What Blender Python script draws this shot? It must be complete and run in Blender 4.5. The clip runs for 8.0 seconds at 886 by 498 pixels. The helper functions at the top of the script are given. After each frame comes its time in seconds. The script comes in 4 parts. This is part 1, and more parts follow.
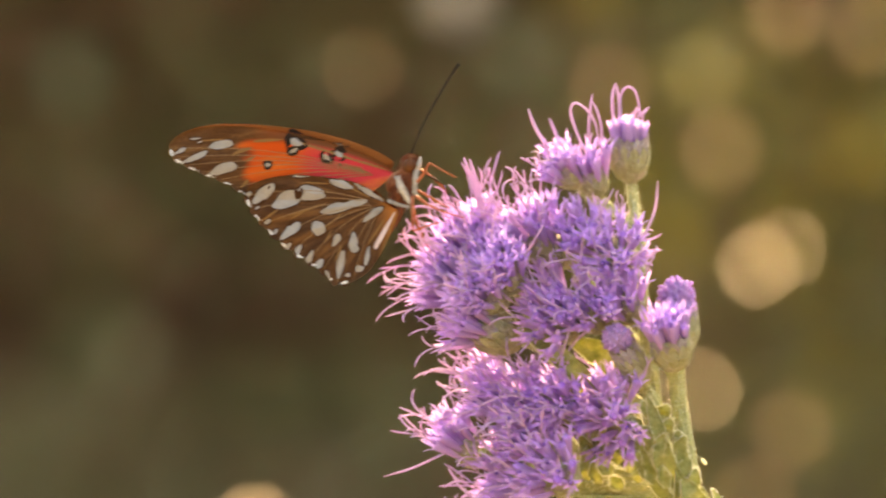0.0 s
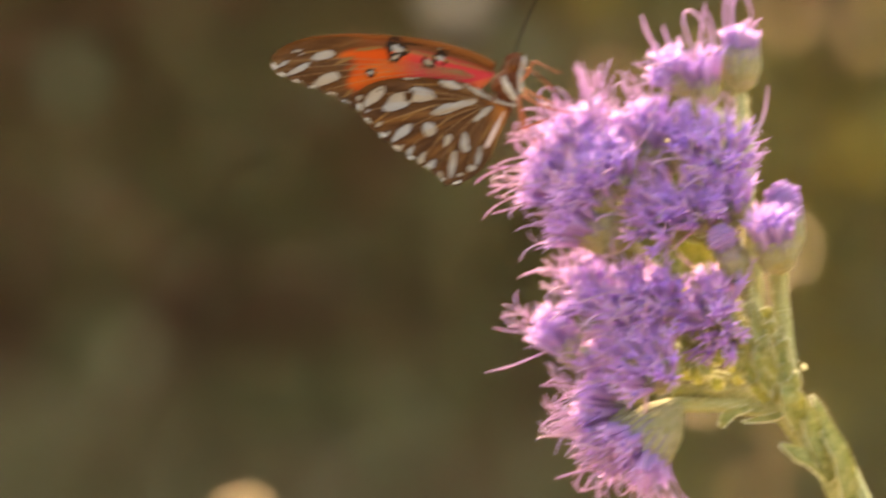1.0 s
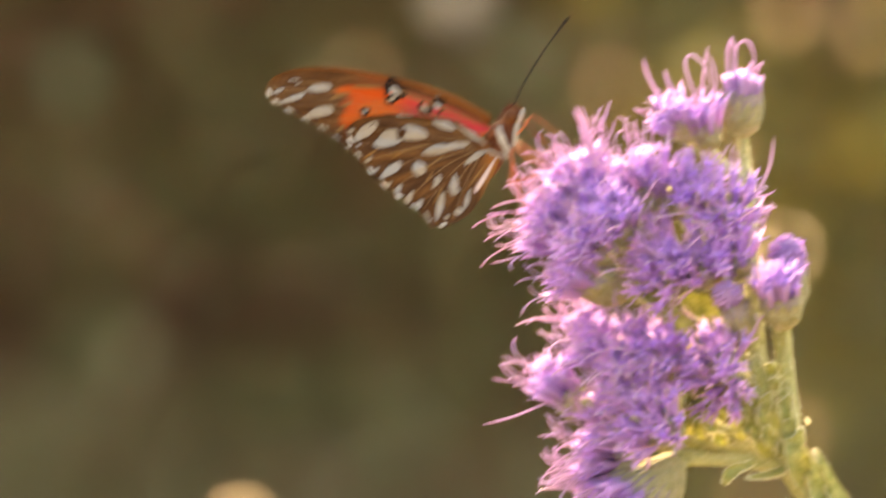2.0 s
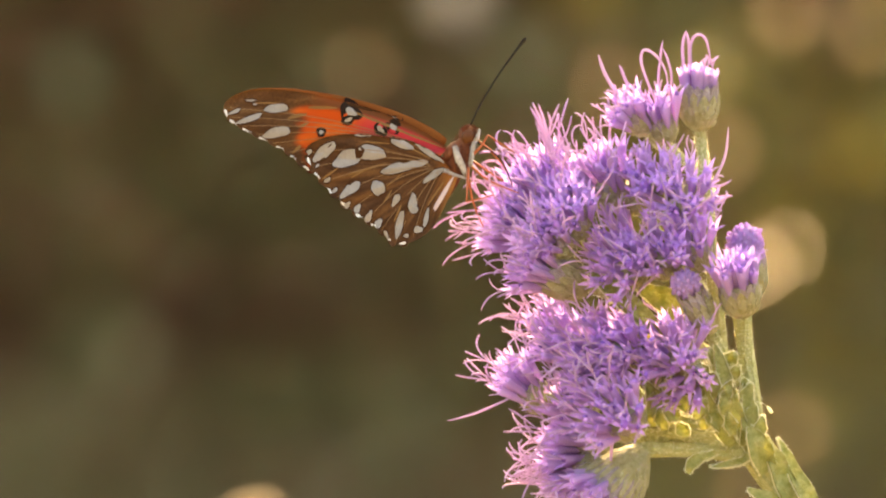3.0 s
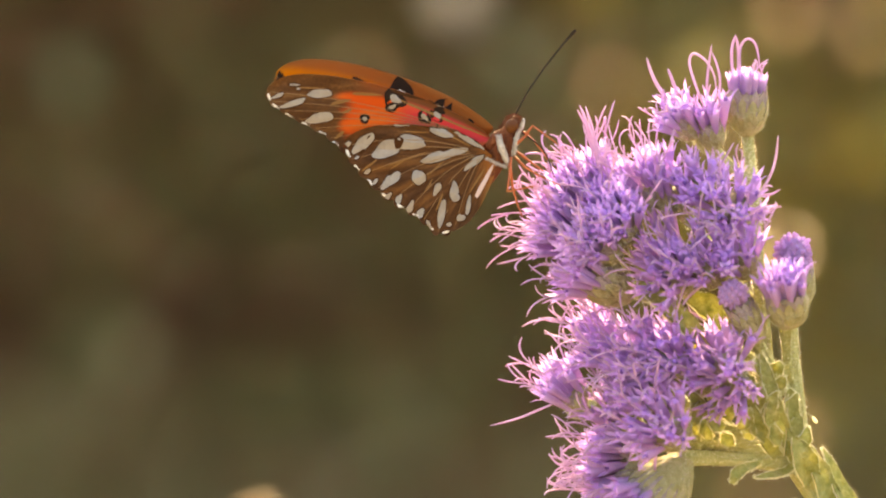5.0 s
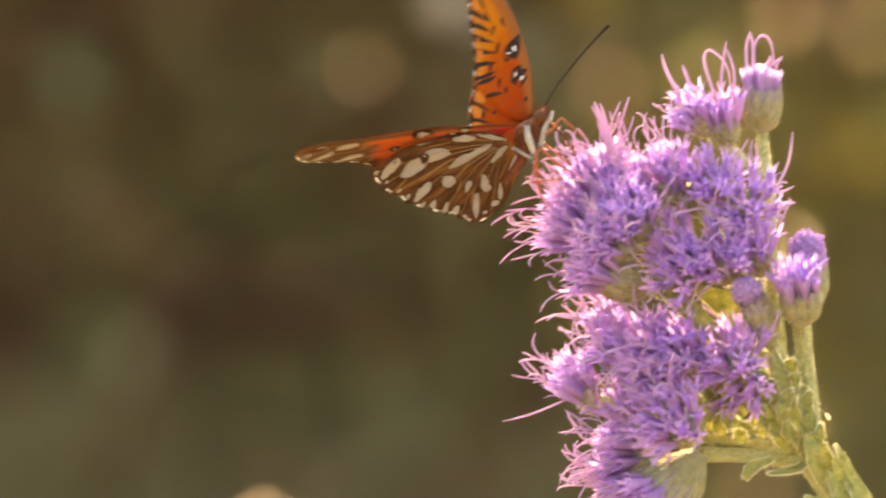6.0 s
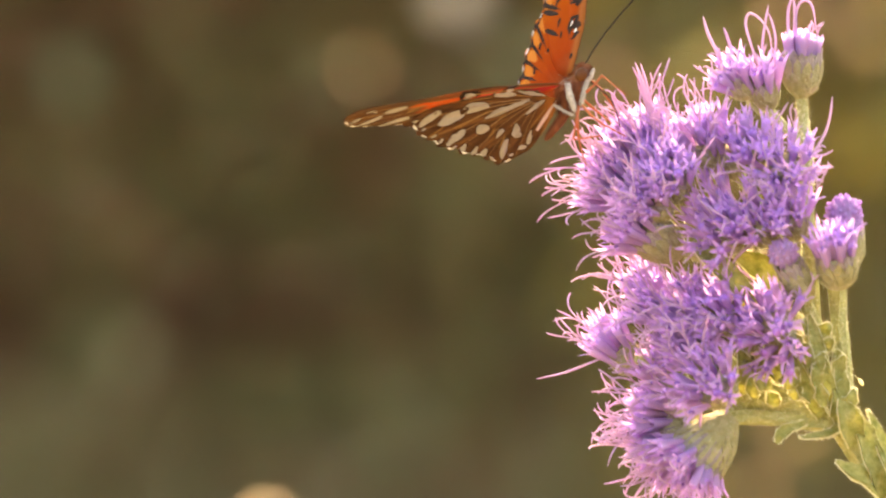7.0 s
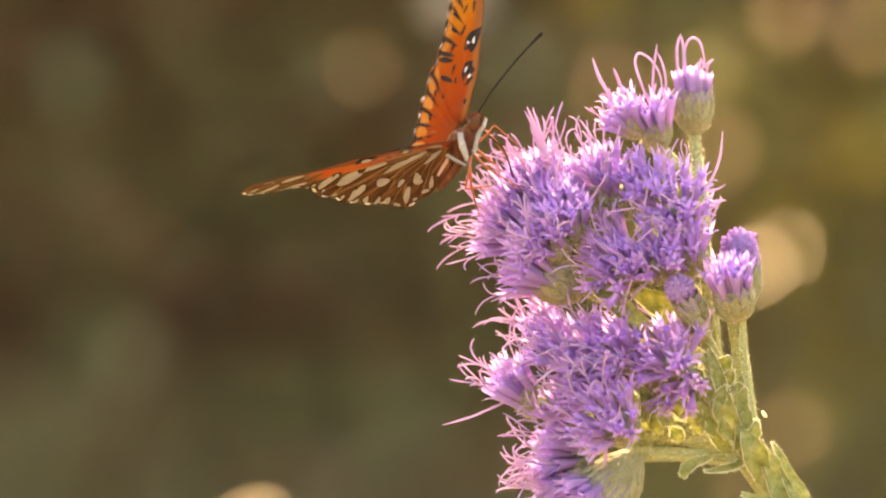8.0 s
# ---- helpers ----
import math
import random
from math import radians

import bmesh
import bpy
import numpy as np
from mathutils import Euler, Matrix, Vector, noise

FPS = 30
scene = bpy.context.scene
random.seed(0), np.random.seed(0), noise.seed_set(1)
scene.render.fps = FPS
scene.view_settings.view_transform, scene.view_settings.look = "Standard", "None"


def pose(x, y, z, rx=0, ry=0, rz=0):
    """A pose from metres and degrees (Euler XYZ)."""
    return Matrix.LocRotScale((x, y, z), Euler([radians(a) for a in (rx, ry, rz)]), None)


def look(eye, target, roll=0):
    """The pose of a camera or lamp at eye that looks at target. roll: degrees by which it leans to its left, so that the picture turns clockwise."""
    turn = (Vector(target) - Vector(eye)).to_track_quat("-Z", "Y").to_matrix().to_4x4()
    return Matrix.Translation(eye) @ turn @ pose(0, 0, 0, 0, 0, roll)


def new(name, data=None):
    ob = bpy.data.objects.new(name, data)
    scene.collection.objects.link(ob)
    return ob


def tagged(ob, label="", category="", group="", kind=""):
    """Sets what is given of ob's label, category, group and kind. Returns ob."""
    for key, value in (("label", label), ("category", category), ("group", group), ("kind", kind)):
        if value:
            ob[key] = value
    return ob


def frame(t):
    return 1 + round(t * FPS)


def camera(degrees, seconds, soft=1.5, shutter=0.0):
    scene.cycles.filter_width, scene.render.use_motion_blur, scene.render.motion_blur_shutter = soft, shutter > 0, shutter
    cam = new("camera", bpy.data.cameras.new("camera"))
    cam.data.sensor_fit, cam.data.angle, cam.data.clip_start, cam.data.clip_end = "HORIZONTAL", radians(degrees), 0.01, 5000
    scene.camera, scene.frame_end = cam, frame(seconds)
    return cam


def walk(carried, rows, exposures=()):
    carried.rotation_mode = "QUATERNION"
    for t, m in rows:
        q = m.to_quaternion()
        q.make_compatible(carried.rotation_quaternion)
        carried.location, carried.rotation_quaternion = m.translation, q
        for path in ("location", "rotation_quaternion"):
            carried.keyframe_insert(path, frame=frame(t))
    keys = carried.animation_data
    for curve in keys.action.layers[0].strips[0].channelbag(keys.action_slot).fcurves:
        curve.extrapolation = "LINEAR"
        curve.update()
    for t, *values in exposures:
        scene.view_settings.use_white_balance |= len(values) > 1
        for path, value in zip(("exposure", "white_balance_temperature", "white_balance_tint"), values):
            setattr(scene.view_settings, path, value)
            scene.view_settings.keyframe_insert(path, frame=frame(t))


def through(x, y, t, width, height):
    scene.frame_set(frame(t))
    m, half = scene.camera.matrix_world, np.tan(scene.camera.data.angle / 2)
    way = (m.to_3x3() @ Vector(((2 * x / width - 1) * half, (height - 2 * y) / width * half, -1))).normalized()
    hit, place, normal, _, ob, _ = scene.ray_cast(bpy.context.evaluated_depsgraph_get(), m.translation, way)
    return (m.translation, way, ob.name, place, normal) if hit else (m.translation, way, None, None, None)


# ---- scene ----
cam = camera(8.97, 8.0, soft=2.0, shutter=0.7)
EYE = Vector((0.0, -1.0, 1.2))
cam.data.dof.use_dof = True
cam.data.dof.focus_distance = 0.995
cam.data.dof.aperture_fstop = 12.0
# the camera stands on a tripod
walk(cam, [(0.0, look(EYE, (0, 0, 1.2))), (8.0, look(EYE, (0, 0, 1.2)))],
     [(0.0, 2.64), (0.5, 2.58), (1.0, 2.59), (2.0, 2.84), (3.5, 2.67), (4.5, 2.71), (6.0, 2.73), (6.5, 2.85), (7.0, 2.94), (7.5, 2.94), (8.0, 2.84)])

# ---- light: low warm sun behind the plant, clear sky ----
TO_SUN = Vector((0.03, 0.73, 0.63)).normalized()
world = bpy.data.worlds.new("sky")
scene.world = world
world.use_nodes = True
wn = world.node_tree.nodes
sky = wn.new("ShaderNodeTexSky")
sky.sky_type = "NISHITA"
sky.sun_disc = False
sky.sun_elevation = math.asin(TO_SUN.z)
sky.sun_rotation = math.atan2(TO_SUN.x, TO_SUN.y)
sky.dust_density = 3.0
world.node_tree.links.new(sky.outputs[0], wn["Background"].inputs[0])
wn["Background"].inputs[1].default_value = 0.15
sun = new("sun", bpy.data.lights.new("sun", "SUN"))
sun.data.energy = 2.0
sun.data.angle = radians(0.5)
sun.data.color = (1.0, 0.80, 0.52)
sun.matrix_world = look(TO_SUN * 10, (0, 0, 0))
scene.view_settings.use_white_balance = True
scene.view_settings.white_balance_temperature = 9850
scene.view_settings.white_balance_tint = 9


# ---- small builders ----
MM = 0.001


def put(x, y, depth=0.0):
    """A place by the flower: tenths of a millimetre across and down, seen in the plane of the stem; millimetres in depth, along the line of sight."""
    far = 1 + depth * MM
    return Vector(((x - 784) * 1e-4 * far, depth * MM, 1.2 - (y - 441) * 1e-4 * far))


def mesh_of(name, verts, faces, mats, slots=None, smooth=True):
    me = bpy.data.meshes.new(name)
    me.from_pydata([tuple(v) for v in verts], [], faces)
    for m in mats:
        me.materials.append(m)
    if slots is not None:
        me.polygons.foreach_set("material_index", slots)
    if smooth:
        me.polygons.foreach_set("use_smooth", [True] * len(me.polygons))
    me.update()
    return me


def part(name, me, parent, label="", at=None):
    ob = new(name, me)
    ob.parent = parent
    if at is not None:
        ob.matrix_basis = at
    return tagged(ob, label)


class Shape:
    """Gathers vertices and faces with a material slot each."""

    def __init__(self):
        self.v, self.f, self.s = [], [], []

    def add(self, verts, faces, slot=0):
        n = len(self.v)
        self.v += [Vector(p) for p in verts]
        self.f += [tuple(i + n for i in f) for f in faces]
        self.s += [slot] * len(faces)
        return n

    def tube(self, pts, radii, sides=6, slot=0, caps=True):
        pts = [Vector(p) for p in pts]
        side, rings = None, []
        for i, p in enumerate(pts):
            d = (pts[min(i + 1, len(pts) - 1)] - pts[max(i - 1, 0)]).normalized()
            if side is None:
                side = d.orthogonal().normalized()
            side = (side - d * side.dot(d)).normalized()
            up = d.cross(side)
            rings.append([p + (side * math.cos(2 * math.pi * k / sides) + up * math.sin(2 * math.pi * k / sides)) * radii[i] for k in range(sides)])
        verts = [q for r in rings for q in r]
        faces = [(i * sides + k, i * sides + (k + 1) % sides, (i + 1) * sides + (k + 1) % sides, (i + 1) * sides + k)
                 for i in range(len(pts) - 1) for k in range(sides)]
        if caps:
            faces += [tuple(range(sides))[::-1], tuple((len(pts) - 1) * sides + k for k in range(sides))]
        self.add(verts, faces, slot)

    def blade(self, pts, widths, normal, slot=0, fold=0.25, thick=0.0002):
        """A leaf along a line: two halves folded at the midrib, with a thickness."""
        pts = [Vector(p) for p in pts]
        normal = Vector(normal)
        top, n = [], len(pts)
        for i, p in enumerate(pts):
            d = (pts[min(i + 1, n - 1)] - pts[max(i - 1, 0)]).normalized()
            s = d.cross(normal).normalized()
            u = s.cross(d)
            w = widths[i]
            top.append([p - s * w + u * w * fold, p - s * w * 0.5 + u * w * fold * 0.35, p, p + s * w * 0.5 + u * w * fold * 0.35, p + s * w + u * w * fold, u])
        verts = [q for r in top for q in r[:5]] + [q - r[5] * thick for r in top for q in r[:5]]
        m = 5 * n
        faces = []
        for i in range(n - 1):
            for k in range(4):
                a = i * 5 + k
                faces += [(a, a + 1, a + 6, a + 5), (m + a + 5, m + a + 6, m + a + 1, m + a)]
            for k in (0, 4):
                a = i * 5 + k
                faces.append((a, a + 5, m + a + 5, m + a) if k else (a + 5, a, m + a, m + a + 5))
        self.add(verts, faces, slot)

    def ball(self, c, rx, ry, rz, turn=None, seg=14, rings=9, slot=0):
        c = Vector(c)
        verts = []
        for i in range(rings + 1):
            a = math.pi * i / rings
            for k in range(seg):
                b = 2 * math.pi * k / seg
                p = Vector((rx * math.sin(a) * math.cos(b), ry * math.sin(a) * math.sin(b), rz * math.cos(a)))
                verts.append(c + (turn @ p if turn else p))
        faces = [(i * seg + k, (i + 1) * seg + k, (i + 1) * seg + (k + 1) % seg, i * seg + (k + 1) % seg) for i in range(rings) for k in range(seg)]
        self.add(verts, faces, slot)

    def mesh(self, name, mats, smooth=True):
        return mesh_of(name, self.v, self.f, mats, self.s, smooth)


def glide(pts, steps=6):
    """A smooth line through points."""
    pts = [Vector(p) for p in pts]
    out = []
    for i in range(len(pts) - 1):
        a, b, c, d = pts[max(i - 1, 0)], pts[i], pts[i + 1], pts[min(i + 2, len(pts) - 1)]
        for k in range(steps):
            t = k / steps
            out.append(0.5 * (2 * b + (c - a) * t + (2 * a - 5 * b + 4 * c - d) * t * t + (3 * b - a - 3 * c + d) * t ** 3))
    return out + [pts[-1]]


def ramp_of(vals, n):
    """n values along a list of values."""
    return [float(v) for v in np.interp(np.linspace(0, 1, n), np.linspace(0, 1, len(vals)), vals)]


# ---- materials ----
class Mat:
    def __init__(self, name, rough=0.6, spec=0.3):
        self.m = bpy.data.materials.new(name)
        self.m.use_nodes = True
        self.n, self.l = self.m.node_tree.nodes, self.m.node_tree.links
        self.b = self.n["Principled BSDF"]
        self.b.inputs["Roughness"].default_value = rough
        self.b.inputs["Specular IOR Level"].default_value = spec
        self.tc = self.n.new("ShaderNodeTexCoord")

    def noise(self, scale, detail=4.0, vec=None, stretch=None):
        t = self.n.new("ShaderNodeTexNoise")
        t.inputs["Scale"].default_value = scale
        t.inputs["Detail"].default_value = detail
        src = vec or self.tc.outputs["Object"]
        if stretch:
            mp = self.n.new("ShaderNodeMapping")
            mp.inputs["Scale"].default_value = stretch[0]
            mp.inputs["Rotation"].default_value = stretch[1]
            self.l.new(src, mp.inputs["Vector"])
            src = mp.outputs[0]
        self.l.new(src, t.inputs["Vector"])
        return t.outputs["Fac"]

    def ramp(self, fac, stops):
        r = self.n.new("ShaderNodeValToRGB")
        e = r.color_ramp.elements
        while len(e) < len(stops):
            e.new(0.5)
        for k, (p, c) in enumerate(stops):
            e[k].position = p
            e[k].color = (*c, 1)
        self.l.new(fac, r.inputs[0])
        return r.outputs[0]

    def math(self, op, a, b=0.0, c=None, clamp=False):
        t = self.n.new("ShaderNodeMath")
        t.operation = op
        t.use_clamp = clamp
        for k, x in enumerate((a, b) if c is None else (a, b, c)):
            if isinstance(x, (int, float)):
                t.inputs[k].default_value = x
            else:
                self.l.new(x, t.inputs[k])
        return t.outputs[0]

    def smooth(self, x, lo, hi):
        t = self.n.new("ShaderNodeMapRange")
        t.interpolation_type = "SMOOTHSTEP"
        self.l.new(x, t.inputs[0])
        t.inputs[1].default_value, t.inputs[2].default_value = lo, hi
        return t.outputs[0]

    def mix(self, fac, a, b):
        t = self.n.new("ShaderNodeMix")
        t.data_type = "RGBA"
        if isinstance(fac, (int, float)):
            t.inputs[0].default_value = fac
        else:
            self.l.new(fac, t.inputs[0])
        for k, x in ((6, a), (7, b)):
            if isinstance(x, tuple):
                t.inputs[k].default_value = (*x, 1)
            else:
                self.l.new(x, t.inputs[k])
        return t.outputs[2]

    def xyz(self):
        s = self.n.new("ShaderNodeSeparateXYZ")
        self.l.new(self.tc.outputs["Object"], s.inputs[0])
        return s.outputs

    def bump(self, height, strength, dist):
        t = self.n.new("ShaderNodeBump")
        t.inputs["Strength"].default_value = strength
        t.inputs["Distance"].default_value = dist
        self.l.new(height, t.inputs["Height"])
        self.l.new(t.outputs[0], self.b.inputs["Normal"])

    def done(self, colour, through=0.0, tint=None):
        """colour: a tuple or socket. through: the share of light that shines through."""
        if isinstance(colour, tuple):
            self.b.inputs["Base Color"].default_value = (*colour, 1)
        else:
            self.l.new(colour, self.b.inputs["Base Color"])
        if through:
            tr = self.n.new("ShaderNodeBsdfTranslucent")
            src = tint or colour
            if isinstance(src, tuple):
                tr.inputs[0].default_value = (*src, 1)
            else:
                self.l.new(src, tr.inputs[0])
            mx = self.n.new("ShaderNodeMixShader")
            mx.inputs[0].default_value = through
            self.l.new(self.b.outputs[0], mx.inputs[1])
            self.l.new(tr.outputs[0], mx.inputs[2])
            self.l.new(mx.outputs[0], self.n["Material Output"].inputs[0])
        return self.m

    def random(self):
        return self.n.new("ShaderNodeObjectInfo").outputs["Random"]


def petal_material(name, low, high, through):
    k = Mat(name, 0.55, 0.25)
    f = k.math("ADD", k.math("MULTIPLY", k.random(), 0.45), k.math("MULTIPLY", k.noise(900, 3), 0.6))
    c = k.ramp(f, [(0.15, low), (0.85, high)])
    k.bump(k.noise(2500, 2), 0.3, 0.0002)
    return k.done(c, through)


COROLLA = petal_material("corolla", (0.61, 0.35, 0.84), (0.80, 0.53, 0.91), 0.64)
TUBE = petal_material("corolla_tube", (0.55, 0.35, 0.69), (0.69, 0.48, 0.77), 0.62)
STYLE = petal_material("style", (0.58, 0.37, 0.61), (0.72, 0.52, 0.69), 0.50)
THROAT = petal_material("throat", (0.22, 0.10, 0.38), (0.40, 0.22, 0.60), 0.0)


def green_material(name, low, high, tip, through=0.25, rough=0.6):
    k = Mat(name, rough, 0.35)
    a = k.noise(560, 6)
    b = k.noise(1500, 4)
    c = k.ramp(k.math("ADD", k.math("MULTIPLY", a, 0.7), k.math("MULTIPLY", b, 0.3)), [(0.3, low), (0.55, high), (0.75, tip)])
    k.bump(k.math("ADD", b, k.math("MULTIPLY", k.noise(700, 3), 1.2)), 1.0, 0.0009)
    return k.done(c, through)


STEM_GREEN = green_material("stem_green", (0.40, 0.41, 0.17), (0.56, 0.55, 0.27), (0.68, 0.65, 0.38), 0.24)
LEAF_GREEN = green_material("leaf_green", (0.28, 0.30, 0.085), (0.52, 0.50, 0.19), (0.74, 0.68, 0.36), 0.46)
BRACT = green_material("bract", (0.46, 0.42, 0.20), (0.60, 0.55, 0.33), (0.66, 0.53, 0.44), 0.45)
BRACT_TIP = green_material("bract_tip", (0.38, 0.31, 0.30), (0.50, 0.41, 0.42), (0.58, 0.48, 0.54), 0.4)
HAIR = Mat("plant_hair", 0.35, 0.5).done((0.92, 0.88, 0.66), 0.6)
POLLEN = Mat("pollen", 0.7, 0.2).done((0.75, 0.55, 0.05))


# ---- the place: meadow ground, thicket out of focus, far wood ----
def ground_sheet():
    k = Mat("meadow_soil", 0.9, 0.15)
    c = k.ramp(k.math("ADD", k.math("MULTIPLY", k.noise(1.3, 6), 0.6), k.math("MULTIPLY", k.noise(14, 5), 0.4)),
               [(0.3, (0.15, 0.12, 0.068)), (0.5, (0.26, 0.21, 0.12)), (0.7, (0.36, 0.30, 0.18))])
    k.bump(k.noise(25, 5), 0.6, 0.05)
    mat = k.done(c)
    n, s = 60, Shape()
    line = [math.copysign(abs(u) ** 4 * 1500, u) for u in np.linspace(-1, 1, n + 1)]
    verts = [(x, y, -0.02 + 0.05 * noise.noise((x * 0.6, y * 0.6, 3.0)) * min(1, abs(y) + abs(x))) for y in line for x in line]
    faces = [(j * (n + 1) + i, j * (n + 1) + i + 1, (j + 1) * (n + 1) + i + 1, (j + 1) * (n + 1) + i) for j in range(n) for i in range(n)]
    s.add(verts, faces)
    tagged(new("ground", s.mesh("ground", [mat])), "straw-coloured dry meadow ground with brown litter", "ground", kind="structure")


def foliage(name, label, mat, rng, count, box, size, droop=0.5, kind="stuff", category="undergrowth"):
    """Leaves hung at random in a box: each is a folded kite of two halves."""
    lo, hi = np.array(box[0]), np.array(box[1])
    p = lo + rng.random((count, 3)) * (hi - lo)
    d = rng.normal(size=(count, 3))
    d[:, 2] -= droop
    d /= np.linalg.norm(d, axis=1)[:, None]
    q = rng.normal(size=(count, 3))
    s = np.cross(d, q)
    s /= np.linalg.norm(s, axis=1)[:, None]
    u = np.cross(s, d)
    ln = (size[0] + rng.random(count) * (size[1] - size[0]))[:, None]
    w = ln * (0.22 + 0.16 * rng.random(count))[:, None]
    pts = np.stack([p, p + d * ln * 0.45 + s * w + u * w * 0.3, p + d * ln - u * ln * 0.15, p + d * ln * 0.45 - s * w + u * w * 0.3, p + d * ln * 0.5], 1)
    verts = pts.reshape(-1, 3)
    base = (np.arange(count) * 5)[:, None, None]
    tri = np.array([(0, 1, 4), (1, 2, 4), (2, 3, 4), (3, 0, 4)])[None]
    me = bpy.data.meshes.new(name)
    me.from_pydata(verts.tolist(), [], (base + tri).reshape(-1, 3).tolist())
    me.materials.append(mat)
    ob = new(name, me)
    return tagged(ob, label, category, kind=kind)


def thicket_material(name, stops, scale, through, rough=0.6):
    k = Mat(name, rough, 0.3)
    geo = k.n.new("ShaderNodeNewGeometry")
    f = k.math("ADD", k.math("MULTIPLY_ADD", k.noise(scale, 3), 1.5, -0.3), k.math("MULTIPLY", geo.outputs["Random Per Island"], 0.1))
    return k.done(k.ramp(f, stops), through)


DRY = thicket_material("dry_leaves", [(0.36, (0.17, 0.055, 0.030)), (0.47, (0.20, 0.110, 0.048)), (0.57, (0.128, 0.150, 0.048)), (0.70, (0.34, 0.24, 0.10))], 6.0, 0.06)
MOTTLED = thicket_material("mottled_leaves", [(0.30, (0.32, 0.125, 0.07)), (0.42, (0.18, 0.088, 0.046)), (0.50, (0.13, 0.175, 0.064)), (0.58, (0.14, 0.14, 0.05)), (0.70, (0.36, 0.265, 0.125))], 23.0, 0.25)
OLIVE = thicket_material("olive_leaves", [(0.32, (0.095, 0.076, 0.020)), (0.48, (0.19, 0.150, 0.032)), (0.66, (0.34, 0.268, 0.050))], 6.0, 0.45)
STRAW = thicket_material("straw", [(0.3, (0.11, 0.085, 0.042)), (0.5, (0.165, 0.13, 0.058)), (0.7, (0.165, 0.13, 0.064))], 7.0, 0.25)
WOOD = thicket_material("far_wood_leaves", [(0.35, (0.03, 0.035, 0.012)), (0.65, (0.08, 0.08, 0.03))], 0.8, 0.2)


def fill_grass(rng, mat):
    """Tall bent blades before the thicket, added to lighten the lower background."""
    verts, faces = [], []
    for _ in range(3600):
        x, y = rng.uniform(-1.6, 1.6), rng.uniform(3.75, 4.35)
        top, lean, turn = rng.uniform(0.75, 1.16), rng.normal() * 0.16, rng.uniform(-1.2, 1.2)
        w = rng.uniform(0.003, 0.006)
        n = len(verts)
        for i in range(6):
            t = i / 5
            c = Vector((x + lean * t * t, y + 0.1 * rng.normal() * t * t * 0.3, top * t))
            s = Vector((math.cos(turn), math.sin(turn), 0)) * w * (1 - t ** 3)
            verts += [c - s, c + s]
            if i:
                faces.append((n + 2 * i - 2, n + 2 * i - 1, n + 2 * i + 1, n + 2 * i))
    tagged(new("fill_grass", mesh_of("fill_grass", verts, faces, [mat])), "tall straw-coloured dry grass added to lighten the lower thicket, blurred by distance", "grass", kind="stuff")


def spot(x, y, d):
    """A place d metres before the camera, on the line through a place beside the flower."""
    return EYE + (put(x, y) - EYE) * d


def background():
    rng = np.random.default_rng(5)
    ground_sheet()
    foliage("undergrowth", "dense brown dry undergrowth, blurred by distance", DRY, rng, 48000, ((-4.0, 5.0, 0.0), (4.0, 6.3, 2.6)), (0.05, 0.09))
    foliage("dry_weeds", "dense brown dry weeds, blurred by distance", DRY, rng, 26000, ((-1.0, 4.8, 0.5), (1.0, 5.4, 2.35)), (0.02, 0.045))
    c = spot(1330, 330, 5.0)
    foliage("yellowing_shrub", "yellow-green shrub leaves in low sun, blurred by distance", OLIVE, rng, 3000,
            ((c.x - 0.17, 3.7, 0.0), (c.x + 0.95, 4.3, 1.62)), (0.02, 0.05))
    # added backing that keeps bright sky and ground out of the gaps
    foliage("brush", "dark leaves added behind the undergrowth to close its gaps", WOOD, rng, 16000, ((-6.0, 7.0, 0.0), (6.0, 8.5, 3.6)), (0.12, 0.25))
    foliage("scattered_leaves", "loose red-brown and green leaves before the undergrowth, blurred by distance", MOTTLED, rng, 420,
            ((-1.1, 4.3, 0.45), (0.55, 4.9, 1.95)), (0.05, 0.10))
    fill_grass(rng, STRAW)
    foliage("far_wood", "dark far wood closing the meadow", WOOD, rng, 16000, ((-40, 26, 0.0), (40, 34, 11)), (0.6, 1.4), category="wood")
    # added behind the camera, never in view; covers the low sky there
    foliage("wood_behind", "dark wood added out of view behind the camera", WOOD, rng, 9000, ((-40, -40, 0.0), (40, -32, 7)), (0.6, 1.4), category="wood")


def gleam_material(name, colour, rough, spec):
    k = Mat(name, rough, spec)
    # the glint's orange is put into the reflection's tint
    k.b.inputs["Specular Tint"].default_value = (1.0, 0.52, 0.20, 1)
    c = k.ramp(k.noise(60, 3), [(0.3, tuple(v * 0.8 for v in colour)), (0.7, colour)])
    return k.done(c, 0.2)


